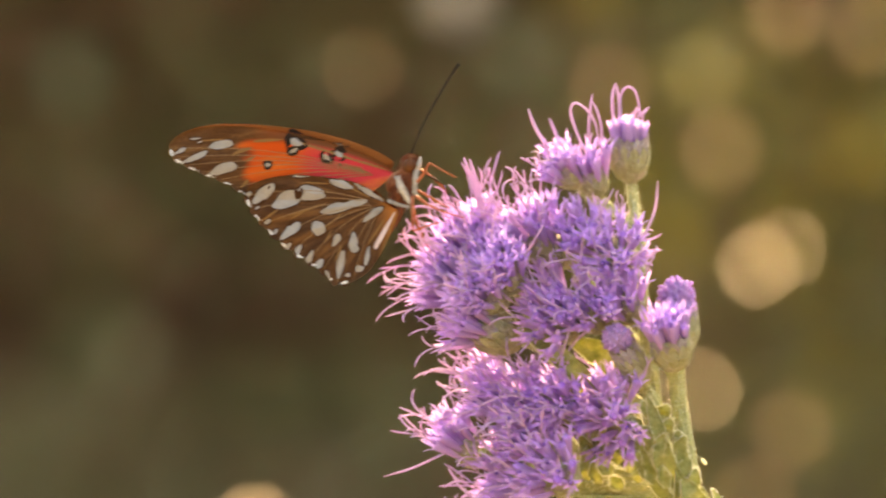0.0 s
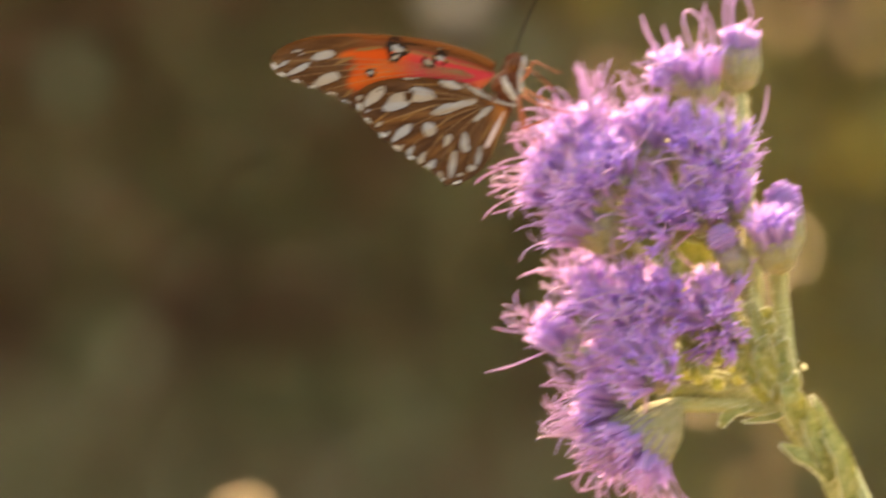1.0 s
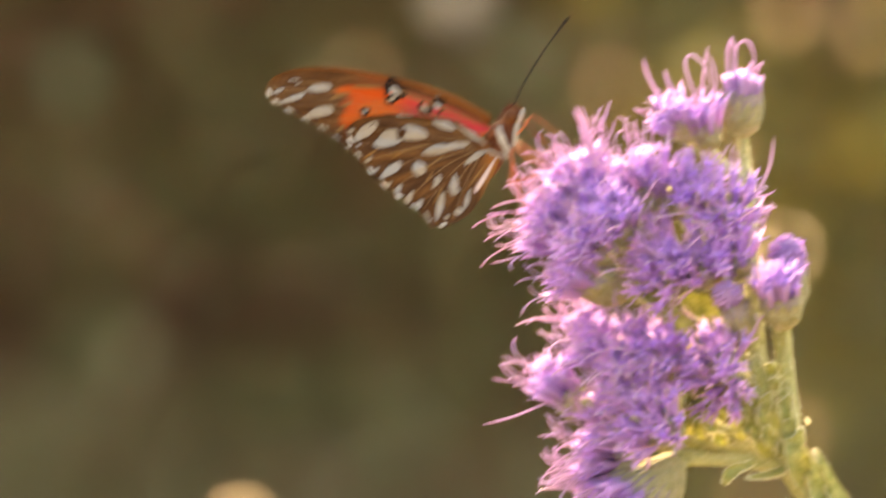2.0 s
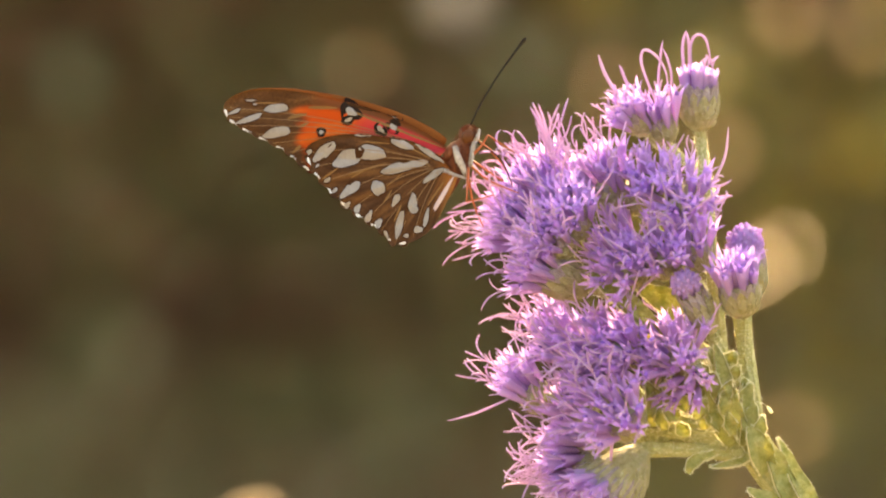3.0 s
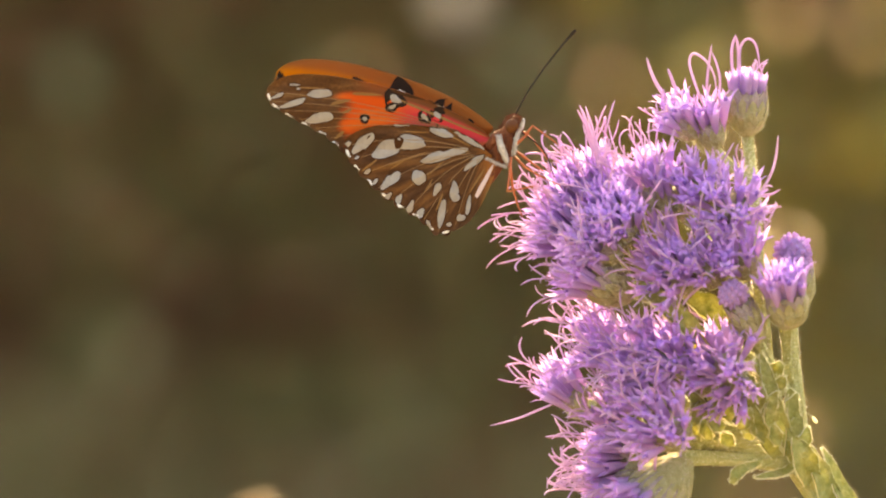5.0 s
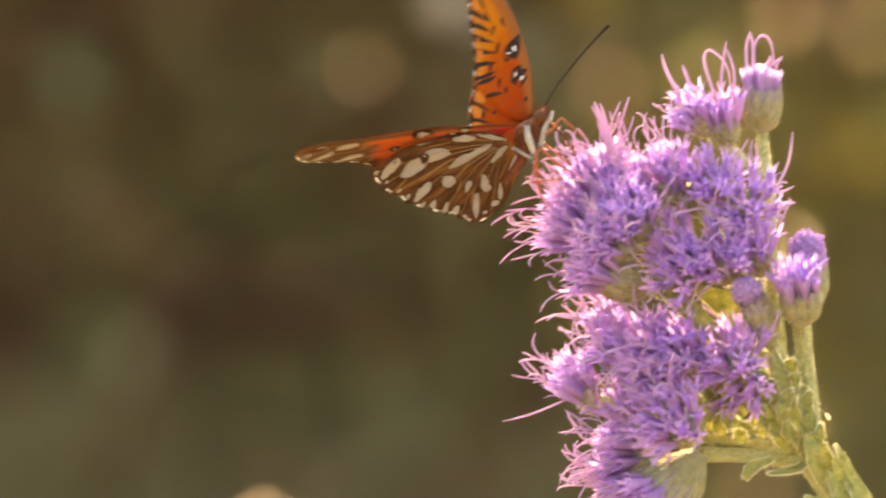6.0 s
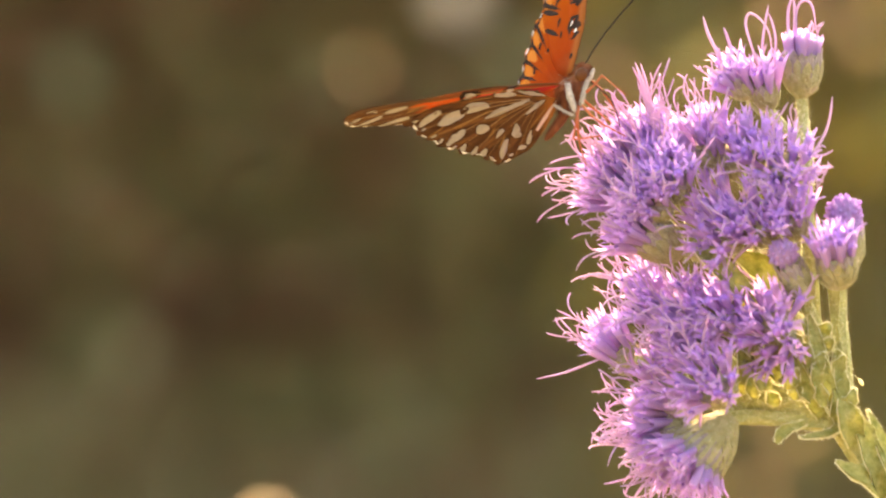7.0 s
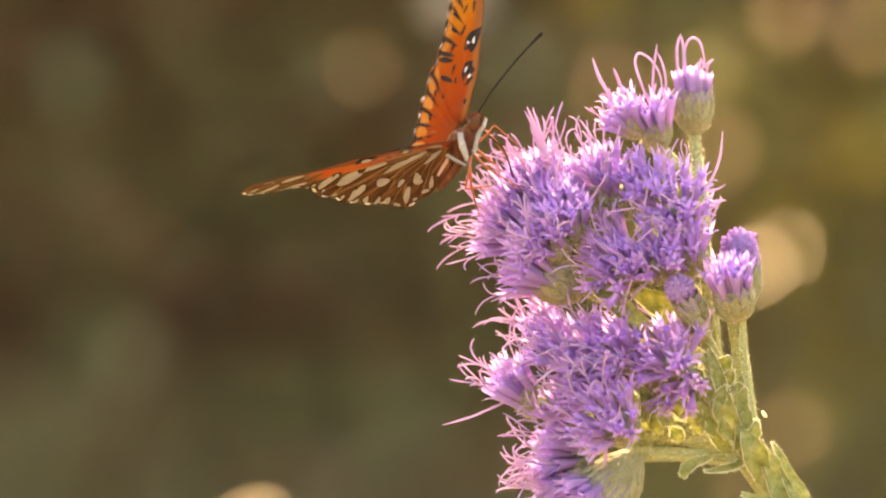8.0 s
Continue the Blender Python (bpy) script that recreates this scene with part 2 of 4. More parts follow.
def gleam_disc(x, y, d, r, mat, label):
    """A leaf-like disc on a stalk, added as a blurred light spot: it turns the sun to the camera."""
    at = spot(x, y, d)
    back = (EYE - at).normalized()
    h = (back + TO_SUN).normalized()
    side = h.cross(back).normalized()
    up = side.cross(h).normalized()
    r = r * 1e-4 * d
    tall = r / max(0.25, abs(h.dot(back)))
    s = Shape()
    n = 20
    verts = [at + up * 0.0]
    for k in range(n):
        a = 2 * math.pi * k / n
        verts.append(at + side * r * math.cos(a) + up * tall * math.sin(a) * (1 + 0.06 * math.cos(a)))
    verts += [v - h * 0.0006 for v in verts]
    faces = [(0, 1 + k, 1 + (k + 1) % n) for k in range(n)] + [(n + 1, n + 2 + (k + 1) % n, n + 2 + k) for k in range(n)]
    faces += [(1 + k, n + 2 + k, n + 2 + (k + 1) % n, 1 + (k + 1) % n) for k in range(n)]
    s.add([v - at for v in verts], faces)
    low = -up * tall * 0.98
    stalk = glide([low, low + Vector((0.004, 0.02, -0.05)), Vector((0.02, 0.06, -0.6)), Vector((0.03, 0.08, -at.z))], 4)
    s.tube(stalk, ramp_of([0.0005, 0.0007, 0.0015], len(stalk)), 5, 1)
    ob = new("glint_disc", s.mesh("glint_disc", [mat, DRY], smooth=False))
    ob.matrix_basis = Matrix.Translation(at)
    return tagged(ob, label, "leaf", "glossy leaves in the undergrowth")


def gleams():
    gold = gleam_material("gold_glint", (0.42, 0.21, 0.07), 0.42, 0.55)
    amber = gleam_material("amber_glint", (0.36, 0.19, 0.055), 0.45, 0.48)
    dull = gleam_material("dull_glint", (0.46, 0.27, 0.13), 0.8, 0.1)
    lime = gleam_material("lime_glint", (0.22, 0.18, 0.04), 0.8, 0.1)
    pale = gleam_material("pale_glint", (0.20, 0.20, 0.185), 0.8, 0.2)
    bright = "small leaf-like disc added as a golden glint of the sun"
    faint = "small leaf-like disc added as a faint blurred spot of light"
    for x, y, r in ((1340, 470, 10), (1238, 688, 9)):
        gleam_disc(x, y, 4.2, r, gold, bright)
    for x, y, r, m in ((640, 120, 13, dull), (1275, 265, 21, dull), (1395, 20, 21, dull), (1080, 155, 18, dull), (1400, 762, 19, dull), (1240, 130, 25, lime), (1335, 880, 17, dull), (1540, 60, 18, dull)):
        gleam_disc(x, y, 4.2, r, m, faint)
    gleam_disc(1392, 440, 4.2, 9, amber, bright)
    for x, y, d, r in ((808, -30, 4.5, 24), (838, -8, 4.8, 16), (782, -4, 4.9, 16), (815, 14, 5.0, 14), (800, 30, 5.1, 10)):
        gleam_disc(x, y, d, r, pale, "pale grey disc added as a soft patch of light")
    return gleam_disc(448, 930, 4.2, 15, amber, "leaf-like disc added as a golden glint that sways")


background()
nodding_glint = gleams()


# ---- the flowering plant ----
def floret_mesh(name, rng, tube=6.0, style=6.0, open_=1.0, eye=True, curl=0.07, lobe=1.0):
    """One floret, standing on its foot along z: a tube that widens to its mouth, five short pointed lobes, a dark eye, a style forked in two blunt threads that lean towards x."""
    s = Shape()
    zs = [0, tube * 0.35, tube * 0.65, tube * 0.88, tube]
    s.tube([(0, 0, z * MM) for z in zs], [v * MM for v in (0.30, 0.46, 0.66, 0.82, 0.90)], 8, 1, caps=False)
    turn = rng.random() * 6
    for k in range(5):
        a = turn + k * 2 * math.pi / 5 + rng.normal() * 0.12
        out, side = Vector((math.cos(a), math.sin(a), 0)), Vector((-math.sin(a), math.cos(a), 0))
        ln, w, fl = (1.4 + rng.random() * 0.9) * lobe * MM, 0.34 * MM, open_ * (0.10 + rng.random() * 0.55)
        p0 = out * 0.86 * MM + Vector((0, 0, (tube - 0.05) * MM))
        p1 = p0 + (out * math.sin(fl) + Vector((0, 0, math.cos(fl)))) * ln * 0.5
        bend = fl + 0.35 * open_
        p2 = p1 + (out * math.sin(bend) + Vector((0, 0, math.cos(bend)))) * ln * 0.55
        lift = out * -0.10 * MM
        s.add([p0 - side * w * 1.05, p0 + side * w * 1.05, p1 - side * w * 0.85, p1 + side * w * 0.85, p1 + lift * 1.5, p2, p0 + lift],
              [(0, 6, 4, 2), (6, 1, 3, 4), (2, 4, 5), (4, 3, 5)], 0)
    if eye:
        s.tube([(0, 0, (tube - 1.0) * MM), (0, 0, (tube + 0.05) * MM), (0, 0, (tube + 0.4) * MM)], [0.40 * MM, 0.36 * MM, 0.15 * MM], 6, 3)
    else:
        s.tube([(0, 0, (tube - 0.8) * MM), (0, 0, (tube - 0.3) * MM), (0, 0, (tube + 0.15) * MM)], [0.62 * MM, 0.70 * MM, 0.2 * MM], 6, 0)
    if style > 0:
        lean = Vector((0.26 + rng.normal() * 0.20, rng.normal() * 0.26, 1)).normalized()
        foot = Vector((0, 0, (tube - 0.5) * MM))
        fork = foot + lean * style * (0.25 + rng.random() * 0.3) * MM
        mid = (foot + fork) / 2 + Vector((rng.normal(), rng.normal(), 0)) * 0.15 * MM
        s.tube([foot, mid, fork], [0.14 * MM, 0.14 * MM, 0.16 * MM], 5, 2)
        a0 = rng.random() * 6
        for k in range(2):
            a = a0 + k * math.pi + rng.normal() * 0.5
            out = Vector((math.cos(a), math.sin(a), 0))
            bend, ln, p, pts = 0.12 + rng.random() * 0.34, style * (0.50 + 0.42 * rng.random()), fork, [fork]
            turn_in = rng.normal() * curl + 0.03
            for i in range(9):
                p = p + (out * math.sin(bend) + lean * math.cos(bend)) * ln / 9 * MM
                bend += turn_in * (0.4 + i * 0.24)
                pts.append(p)
            s.tube(pts, ramp_of([0.13 * MM, 0.14 * MM, 0.15 * MM, 0.17 * MM, 0.17 * MM, 0.08 * MM], 10), 5, 2)
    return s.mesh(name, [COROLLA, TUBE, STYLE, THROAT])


def cup_mesh(name, rng, length, radius):
    """The green cup of a flower head: a lathe body with four rings of overlapping pointed bracts."""
    s = Shape()
    large = radius > 4.5 * MM
    slim = 0.5 if large else 0.9
    zs, rs = (0, 0.12, 0.4, 0.75, 1.0), (0.24, 0.46, 0.76, 0.96, 0.95) if large else (0.22, 0.62, 0.92, 0.95, 0.88)
    s.tube([(0, 0, z * length) for z in zs], [r * radius for r in rs], 14, 0)
    for ring, (z0, z1, count) in enumerate(((-0.02, 0.42, 8), (0.10, 0.66, 10), (0.3, 0.9, 11), (0.5, 1.12, 12))):
        count = int(count / slim)
        for k in range(count):
            a = 2 * math.pi * (k + 0.5 * (ring % 2) + rng.normal() * 0.08) / count
            out = Vector((math.cos(a), math.sin(a), 0))
            top = z1 + rng.normal() * 0.05
            pts, wd = [], []
            for i in range(6):
                t = i / 5
                z = z0 + (top - z0) * t
                r = float(np.interp(z, zs, rs)) * radius + (0.25 + 0.25 * t * t * (1.6 - ring * 0.3)) * MM
                pts.append(out * r + Vector((0, 0, z * length)))
                wd.append(radius * 0.33 * float(np.interp(t, [0, 0.25, 0.6, 0.88, 1], [0.7, 1.0, 0.95, 0.55, 0.03])))
            s.blade(pts, [v * slim for v in wd], out, 0 if ring < 3 else 1, fold=-0.5 if large else -0.25, thick=0.00018)
    for _ in range(420):
        a, z = rng.random() * 6.283, rng.random() * 1.05
        out = Vector((math.cos(a), math.sin(a), 0))
        p = out * (float(np.interp(z, zs, rs)) * radius + 0.3 * MM) + Vector((0, 0, z * length))
        q = p + (out + Vector(rng.normal(size=3)) * 0.5 + Vector((0, 0, 0.5))).normalized() * (0.4 + 0.5 * rng.random()) * MM
        w = Vector((-out.y, out.x, 0)) * 0.05 * MM
        s.add([p - w, p + w, q], [(0, 1, 2)], 2)
    return s.mesh(name, [BRACT, BRACT_TIP, HAIR])


def fuzz(shape, pts, radii, rng, per_mm, length, slot=0):
    """Fine pale hairs round a stem."""
    for i in range(len(pts) - 1):
        a, b = Vector(pts[i]), Vector(pts[i + 1])
        d = b - a
        for _ in range(int(d.length / MM * per_mm)):
            t = rng.random()
            n = Vector(rng.normal(size=3))
            n = (n - d.normalized() * n.dot(d.normalized())).normalized()
            r = radii[i] * (1 - t) + radii[i + 1] * t
            p = a + d * t + n * r * 0.97
            q = p + (n + Vector(rng.normal(size=3)) * 0.3 + d.normalized() * 0.3).normalized() * length * (0.5 + rng.random())
            w = n.cross(d).normalized() * 0.07 * MM
            shape.add([p - w, p + w, q], [(0, 1, 2)], slot)
            if rng.random() < 0.02:
                shape.ball(p + (q - p) * 0.5, 0.13 * MM, 0.13 * MM, 0.13 * MM, None, 5, 4, slot)


def facing(at, way, roll):
    return Matrix.Translation(at) @ way.to_track_quat("Z", "Y").to_matrix().to_4x4() @ pose(0, 0, 0, 0, 0, roll)


FOOT = Vector((0.30, 0.06, 0.0))


def flowering_plant():
    rng = np.random.default_rng(11)
    root = tagged(new("flowering_plant"), "tall plant with purple thread-flowered heads on a leaning hairy green stem", "flower")
    home = Matrix.Translation(-FOOT)
    hairs = Shape()

    def stalk(name, pts, radii, label="", hair=10):
        line = glide(pts, 7)
        r = ramp_of([v * MM for v in radii], len(line))
        s = Shape()
        s.tube(line, r, 10)
        for k in range(7):
            rib = []
            for i, p in enumerate(line):
                d = (line[min(i + 1, len(line) - 1)] - line[max(i - 1, 0)]).normalized()
                side = (Vector((0, -1, 0)) - d * -d.y).normalized()
                a = k * 2 * math.pi / 7 + 0.25 * math.sin(i * 0.4 + k)
                rib.append(p + (side * math.cos(a) + d.cross(side) * math.sin(a)) * r[i] * 0.9)
            s.tube(rib, [v * 0.2 for v in r], 6)
        part(name, s.mesh(name, [STEM_GREEN]), root, label, home)
        seen = [(p, w) for p, w in zip(line, r) if p.z > 1.10]
        fuzz(hairs, [p for p, w in seen], [w for p, w in seen], rng, hair * 5, 0.6 * MM)

    node = put(1362, 782, 2)
    stalk("stem", [FOOT, (0.27, 0.05, 0.35), (0.20, 0.03, 0.75), (0.115, 0.008, 1.05), put(1475, 950, 3), put(1420, 858, 2), node], [7, 6, 5, 3.6, 3.4, 3.3, 2.8], "thick hairy pale green stem", 26)
    fork = put(1308, 655, 3)
    tall = put(1283, 410, 3)
    stalk("branch", [node, put(1350, 660, 1), put(1343, 590, 1), put(1338, 540, 1)], [2.0, 1.5, 1.4, 1.6], hair=16)
    stalk("branch", [node, put(1332, 712, 3), fork, put(1292, 520, 4), tall, put(1280, 330, 5), put(1271, 262, 8), put(1265, 210, 9)], [1.9, 1.5, 1.3, 1.2, 1.0, 0.9, 0.9, 1.0], hair=16)
    stalk("branch", [node, put(1290, 778, 0), put(1230, 776, 0), put(1170, 776, 0), put(1130, 778, 1)], [2.4, 1.5, 1.3, 1.3, 0.9], hair=16)
    stalk("branch", [put(1345, 765, 1), put(1285, 757, 0), put(1220, 750, 1), put(1150, 752, 2)], [2.0, 1.4, 1.2, 1.2], hair=16)
    stalk("branch", [put(1310, 752, 1), put(1230, 728, 2), put(1165, 712, 3)], [1.7, 1.5, 1.3])
    stalk("branch", [put(1250, 768, 4), put(1185, 710, 5), put(1122, 645, 4)], [1.3, 1.1, 1.1])
    stalk("branch", [fork, put(1270, 600, 4), put(1180, 560, 5), put(1115, 505, 4), put(1045, 472, 2)], [1.3, 1.1, 1.2, 1.2, 1.3], hair=16)
    stalk("branch", [put(1150, 535, 5), put(1090, 455, 5), put(1050, 375, 4)], [1.0, 1.0, 1.1])
    stalk("branch", [put(1292, 520, 4), put(1240, 460, 6), put(1140, 325, 5)], [0.9, 0.9, 1.0])
    stalk("branch", [put(1285, 440, 4), put(1270, 400, 5), put(1265, 350, 6)], [0.8, 0.8, 0.9])
    stalk("branch", [put(1275, 296, 6), put(1244, 272, 8), put(1208, 236, 8)], [0.8, 0.8, 0.9])
    stalk("branch", [put(1228, 258, 8), put(1198, 242, 9), put(1174, 220, 9)], [0.7, 0.7, 0.8])
    stalk("branch", [put(1335, 660, -1), put(1305, 610, -2), put(1278, 562, -2)], [1.1, 1.0, 1.2], hair=14)
    stalk("branch", [put(1120, 700, 2), put(1050, 690, 1), put(988, 682, 0)], [0.8, 0.7, 0.8])

    # heads: foot, mouth, depths, mouth's radius, florets, spread, tube, style
    kinds = {}
    for kind, (tube, style, op, curl) in dict(long=(8.2, 7.8, 0.8, 0.09), mid=(7.8, 6.2, 0.9, 0.10), short=(7.4, 4.2, 1.1, 0.12), young=(6.0, 3.4, 0.5, 0.05), bald=(7.4, 0.0, 1.1, 0.0), shut=(6.4, 0.0, -0.45, 0.0), fringe=(4.8, 7.6, 0.9, 0.16)).items():
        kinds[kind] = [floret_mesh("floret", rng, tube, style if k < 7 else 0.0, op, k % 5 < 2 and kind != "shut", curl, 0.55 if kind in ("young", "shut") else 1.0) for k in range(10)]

    def head(bx, by, b_deep, mx, my, m_deep, radius, count, spread, mix, label="", length=6.0, sink=3.9):
        foot, mouth = put(bx, by, b_deep), put(mx, my, m_deep)
        way = (mouth - foot).normalized()
        ln = length * MM
        foot = mouth - way * ln
        radius = radius * 1e-4
        cup = part("flower_head", cup_mesh("flower_head", rng, ln, radius), root, label or "purple flower head in a green scaly cup", home @ facing(foot, way, rng.random() * 360))
        spin = rng.random() * 6
        count = int(count * 0.8)
        for k in range(count):
            u = math.sqrt((k + 0.5) / count)
            a = spin + k * 2.39996 + rng.normal() * 0.12
            out = Vector((math.cos(a), math.sin(a), 0))
            tilt = radians(spread) * u * (1 + rng.normal() * 0.10)
            d = (out * math.sin(tilt) + Vector((0, 0, math.cos(tilt)))).normalized()
            at = out * radius * 0.66 * u + Vector((0, 0, ln - (sink + 0.5 * u * u) * MM + rng.random() * 1.0 * MM))
            kind = mix[int(rng.random() * len(mix))]
            me = kinds[kind][int(rng.random() * 10)]
            side = (out - d * out.dot(d)).normalized()
            turn = Matrix((side, d.cross(side), d)).transposed().to_4x4()
            o = part("floret", me, cup, "", Matrix.Translation(at) @ turn @ pose(0, 0, 0, 0, 0, rng.normal() * 45))
            z = 0.92 + rng.random() * 0.22
            o.scale = (z, z, z)
        return cup

    L, M_, S, Y, B, C, F = "long", "mid", "short", "young", "bald", "shut", "fringe"
    # the two heads at the top, still young, and the right shoulder
    head(1265, 222, 9, 1265, 137, 8, 35, 28, 5, [C, C, C, Y], "young lilac flower head in a pale green cup", length=7.6, sink=4.0)
    head(1180, 228, 9, 1146, 180, 6, 22, 15, 26, [Y, B, Y], length=5)
    head(1210, 238, 8, 1197, 190, 6, 22, 14, 18, [Y, B, B], length=5)
    head(1245, 372, 4, 1237, 330, -4, 30, 24, 40, [S, B, M_, S])
    head(1192, 335, 6, 1180, 300, 1, 26, 14, 30, [S, M_, B])
    head(1122, 348, 7, 1092, 298, 5, 32, 24, 32, [L, L, M_])
    head(1152, 348, 6, 1142, 305, 4, 24, 10, 24, [M_, S])
    # the large clump that leans to the butterfly
    head(1022, 352, 11, 994, 298, 10, 30, 20, 24, [L, M_, M_])
    head(1054, 405, 8, 1017, 330, 6, 34, 24, 20, [M_, L, B])
    head(1032, 384, 10, 958, 330, 8, 36, 26, 32, [L, L, M_])
    head(1022, 424, 8, 944, 384, 6, 34, 30, 28, [L, L, M_])
    head(1064, 398, 3, 1036, 358, -2, 32, 26, 28, [M_, S, B])
    head(1046, 430, 2, 1000, 398, -3, 30, 22, 30, [M_, B, S])
    head(1060, 496, 3, 990, 450, 0, 40, 36, 27, [M_, L, S], length=9)
    # the middle clump
    head(1170, 484, 2, 1126, 450, -4, 32, 22, 34, [M_, L, S])
    head(1155, 448, 4, 1122, 408, 2, 24, 12, 28, [L, L, M_])
    head(1222, 474, 2, 1192, 430, -5, 33, 24, 36, [M_, S, L])
    head(1268, 460, 0, 1252, 414, -5, 28, 16, 26, [S, B, M_])
    head(1344, 552, -5, 1331, 480, -9, 36, 26, 14, [B, B, C], "half-open flower head with lilac buds", length=7, sink=4.0)
    head(1354, 530, -4, 1353, 440, -3, 29, 8, 8, [C], "closed lilac flower head in a green cup", length=7.5)
    head(1290, 572, -5, 1250, 502, -8, 26, 0, 6, [C], "closed lilac flower bud in a brownish green cup", length=8)
    # the lower clumps
    head(1142, 645, 5, 1072, 596, 0, 35, 26, 32, [L, M_, M_])
    head(1178, 632, 2, 1134, 590, -4, 33, 24, 34, [S, M_, M_])
    head(1090, 632, 7, 1024, 588, 5, 31, 20, 26, [L, L, M_])
    head(1062, 606, 8, 1014, 556, 8, 25, 12, 20, [L, M_])
    head(1252, 650, -1, 1220, 596, -7, 33, 24, 46, [S, S, B])
    head(1268, 628, 0, 1240, 648, -6, 27, 14, 32, [S, B, S])
    head(1202, 674, 2, 1172, 630, -2, 26, 8, 30, [S, B], "brownish flower head past its bloom")
    head(988, 694, 6, 956, 664, 5, 28, 18, 18, [M_, L, L])
    head(1080, 740, 5, 1038, 706, 3, 28, 15, 18, [M_, M_, L])
    head(1124, 694, 4, 1078, 662, -1, 29, 18, 28, [M_, S, L])
    head(1162, 748, -3, 1120, 716, -9, 35, 24, 38, [M_, S, L])
    head(1104, 777, 5, 1046, 768, 4, 34, 30, 22, [L, L, M_])
    head(1094, 800, 3, 1048, 826, 3, 38, 36, 28, [L, L, M_])
    head(1158, 780, -1, 1094, 858, -2, 56, 100, 40, [F, F, F, B], "drooping flower head with a fringe of pink threads", length=10.5, sink=3.2)

    # rounded tops of the heads still in bud: crowded closed tips
    for x, y, deep, r in ((1239, 483, -9, 2.7), (1345, 409, -4, 3.3), (1352, 432, -4, 2.9)):
        s = Shape()
        s.ball((0, 0, 0), r * 0.82 * MM, r * 0.82 * MM, r * 0.86 * MM, None, 16, 12)
        for k in range(64):
            h = 1 - 2 * (k + 0.5) / 64
            a, w = k * 2.39996, math.sqrt(1 - h * h)
            d = Vector((math.cos(a) * w, math.sin(a) * w, h))
            s.ball(d * r * (0.66 + 0.12 * rng.random()) * MM, r * 0.13 * MM, r * 0.17 * MM, r * (0.26 + 0.14 * rng.random()) * MM, d.to_track_quat("Z", "Y").to_matrix(), 7, 6)
        part("bud", s.mesh("bud", [TUBE]), root, "rounded pale lilac flower bud", home @ Matrix.Translation(put(x, y, deep)))

    # single long threads that stand out from the heads
    for pts, r in (([(1252, 104), (1250, 62), (1262, 42), (1278, 52), (1287, 97)], 0.25), ([(1238, 104), (1236, 62), (1243, 34)], 0.28), ([(1248, 104), (1248, 66), (1244, 38)], 0.3), ([(1188, 160), (1174, 126), (1162, 86), (1169, 68), (1190, 80), (1206, 108), (1210, 150)], 0.24), ([(1142, 180), (1112, 134), (1096, 104), (1087, 76)], 0.34), ([(1194, 160), (1193, 118), (1197, 78), (1201, 52)], 0.24), ([(1212, 160), (1216, 116), (1209, 84), (1201, 66)], 0.22), ([(1150, 165), (1134, 120), (1124, 94)], 0.3),
                   ([(1276, 320), (1298, 288), (1312, 252), (1317, 206)], 0.26), ([(1240, 300), (1296, 310), (1322, 300)], 0.22), ([(1004, 262), (988, 204), (970, 160)], 0.32), ([(1008, 262), (994, 206), (980, 162)], 0.28), ([(1000, 258), (982, 200), (966, 168)], 0.24), ([(940, 676), (906, 692), (862, 710), (816, 722)], 0.22), ([(1140, 505), (1146, 540), (1142, 566)], 0.3), ([(1200, 458), (1164, 488), (1150, 508)], 0.3), ([(1130, 740), (1108, 762), (1105, 818)], 0.3)):
        s = Shape()
        deep = 7 if pts[0][1] < 300 else (3 if pts[0][0] < 960 else -5)
        line = glide([put(x, y, deep) for x, y in pts], 7)
        s.tube(line, [v * MM for v in ramp_of([0.8 * r, r, r, 0.9 * r, 0.25 * r], len(line))], 6)
        part("style", s.mesh("style", [STYLE]), root, "pink thread-like style", home)

    # leaves
    def leaf(pts, widths, normal=(0, -1, 0.2), label="small pale green leaf", fold=0.25):
        ph = rng.random() * 6
        line = [p + Vector(normal).normalized() * 0.16 * MM * math.sin(i * 0.9 + ph) for i, p in enumerate(glide(pts, 6))]
        w = [v * (1 + 0.05 * math.sin(i * 1.4 + ph)) for i, v in enumerate(ramp_of([v * MM for v in widths], len(line)))]
        s = Shape()
        s.blade(line, w, normal, 0, fold, 0.0003)
        blade = part("leaf", s.mesh("leaf", [LEAF_GREEN]), root, label, home)
        # bright translucent tubes along both edges, added as the leaf's rim light
        rims = Shape()
        for sgn in (-1, 1):
            edge = []
            for i, p in enumerate(line):
                d = (line[min(i + 1, len(line) - 1)] - line[max(i - 1, 0)]).normalized()
                sd = d.cross(Vector(normal)).normalized()
                edge.append(p + sd * w[i] * sgn)
            fuzz(hairs, edge, [0.0001] * len(edge), rng, 26, 0.4 * MM)
            rims.tube([p + Vector((0, 0, 0.02 * MM)) for p in edge], [0.13 * MM * min(1, 0.4 + v / (0.5 * MM)) for v in w], 5)

        part("leaf_rim_light", rims.mesh("leaf_rim_light", [HAIR]), blade, "pale tube added as the sunlit rim of a leaf")

    leaf([put(1215, 605, -2), put(1165, 545, -5), put(1112, 495, -6), put(1068, 462, -5)], [1.0, 1.9, 1.9, 0.4], (0.3, -1, 0.5))
    leaf([put(1262, 572, 3), put(1225, 532, 3), put(1190, 506, 3), put(1150, 488, 3)], [1.2, 2.3, 2.2, 0.4], (0.2, -1, 0.4))
    leaf([put(1290, 782, -3), put(1266, 790, -5), put(1250, 800, -6), put(1240, 818, -6)], [0.5, 0.8, 1.1, 0.4], (0, -1, 0.5))
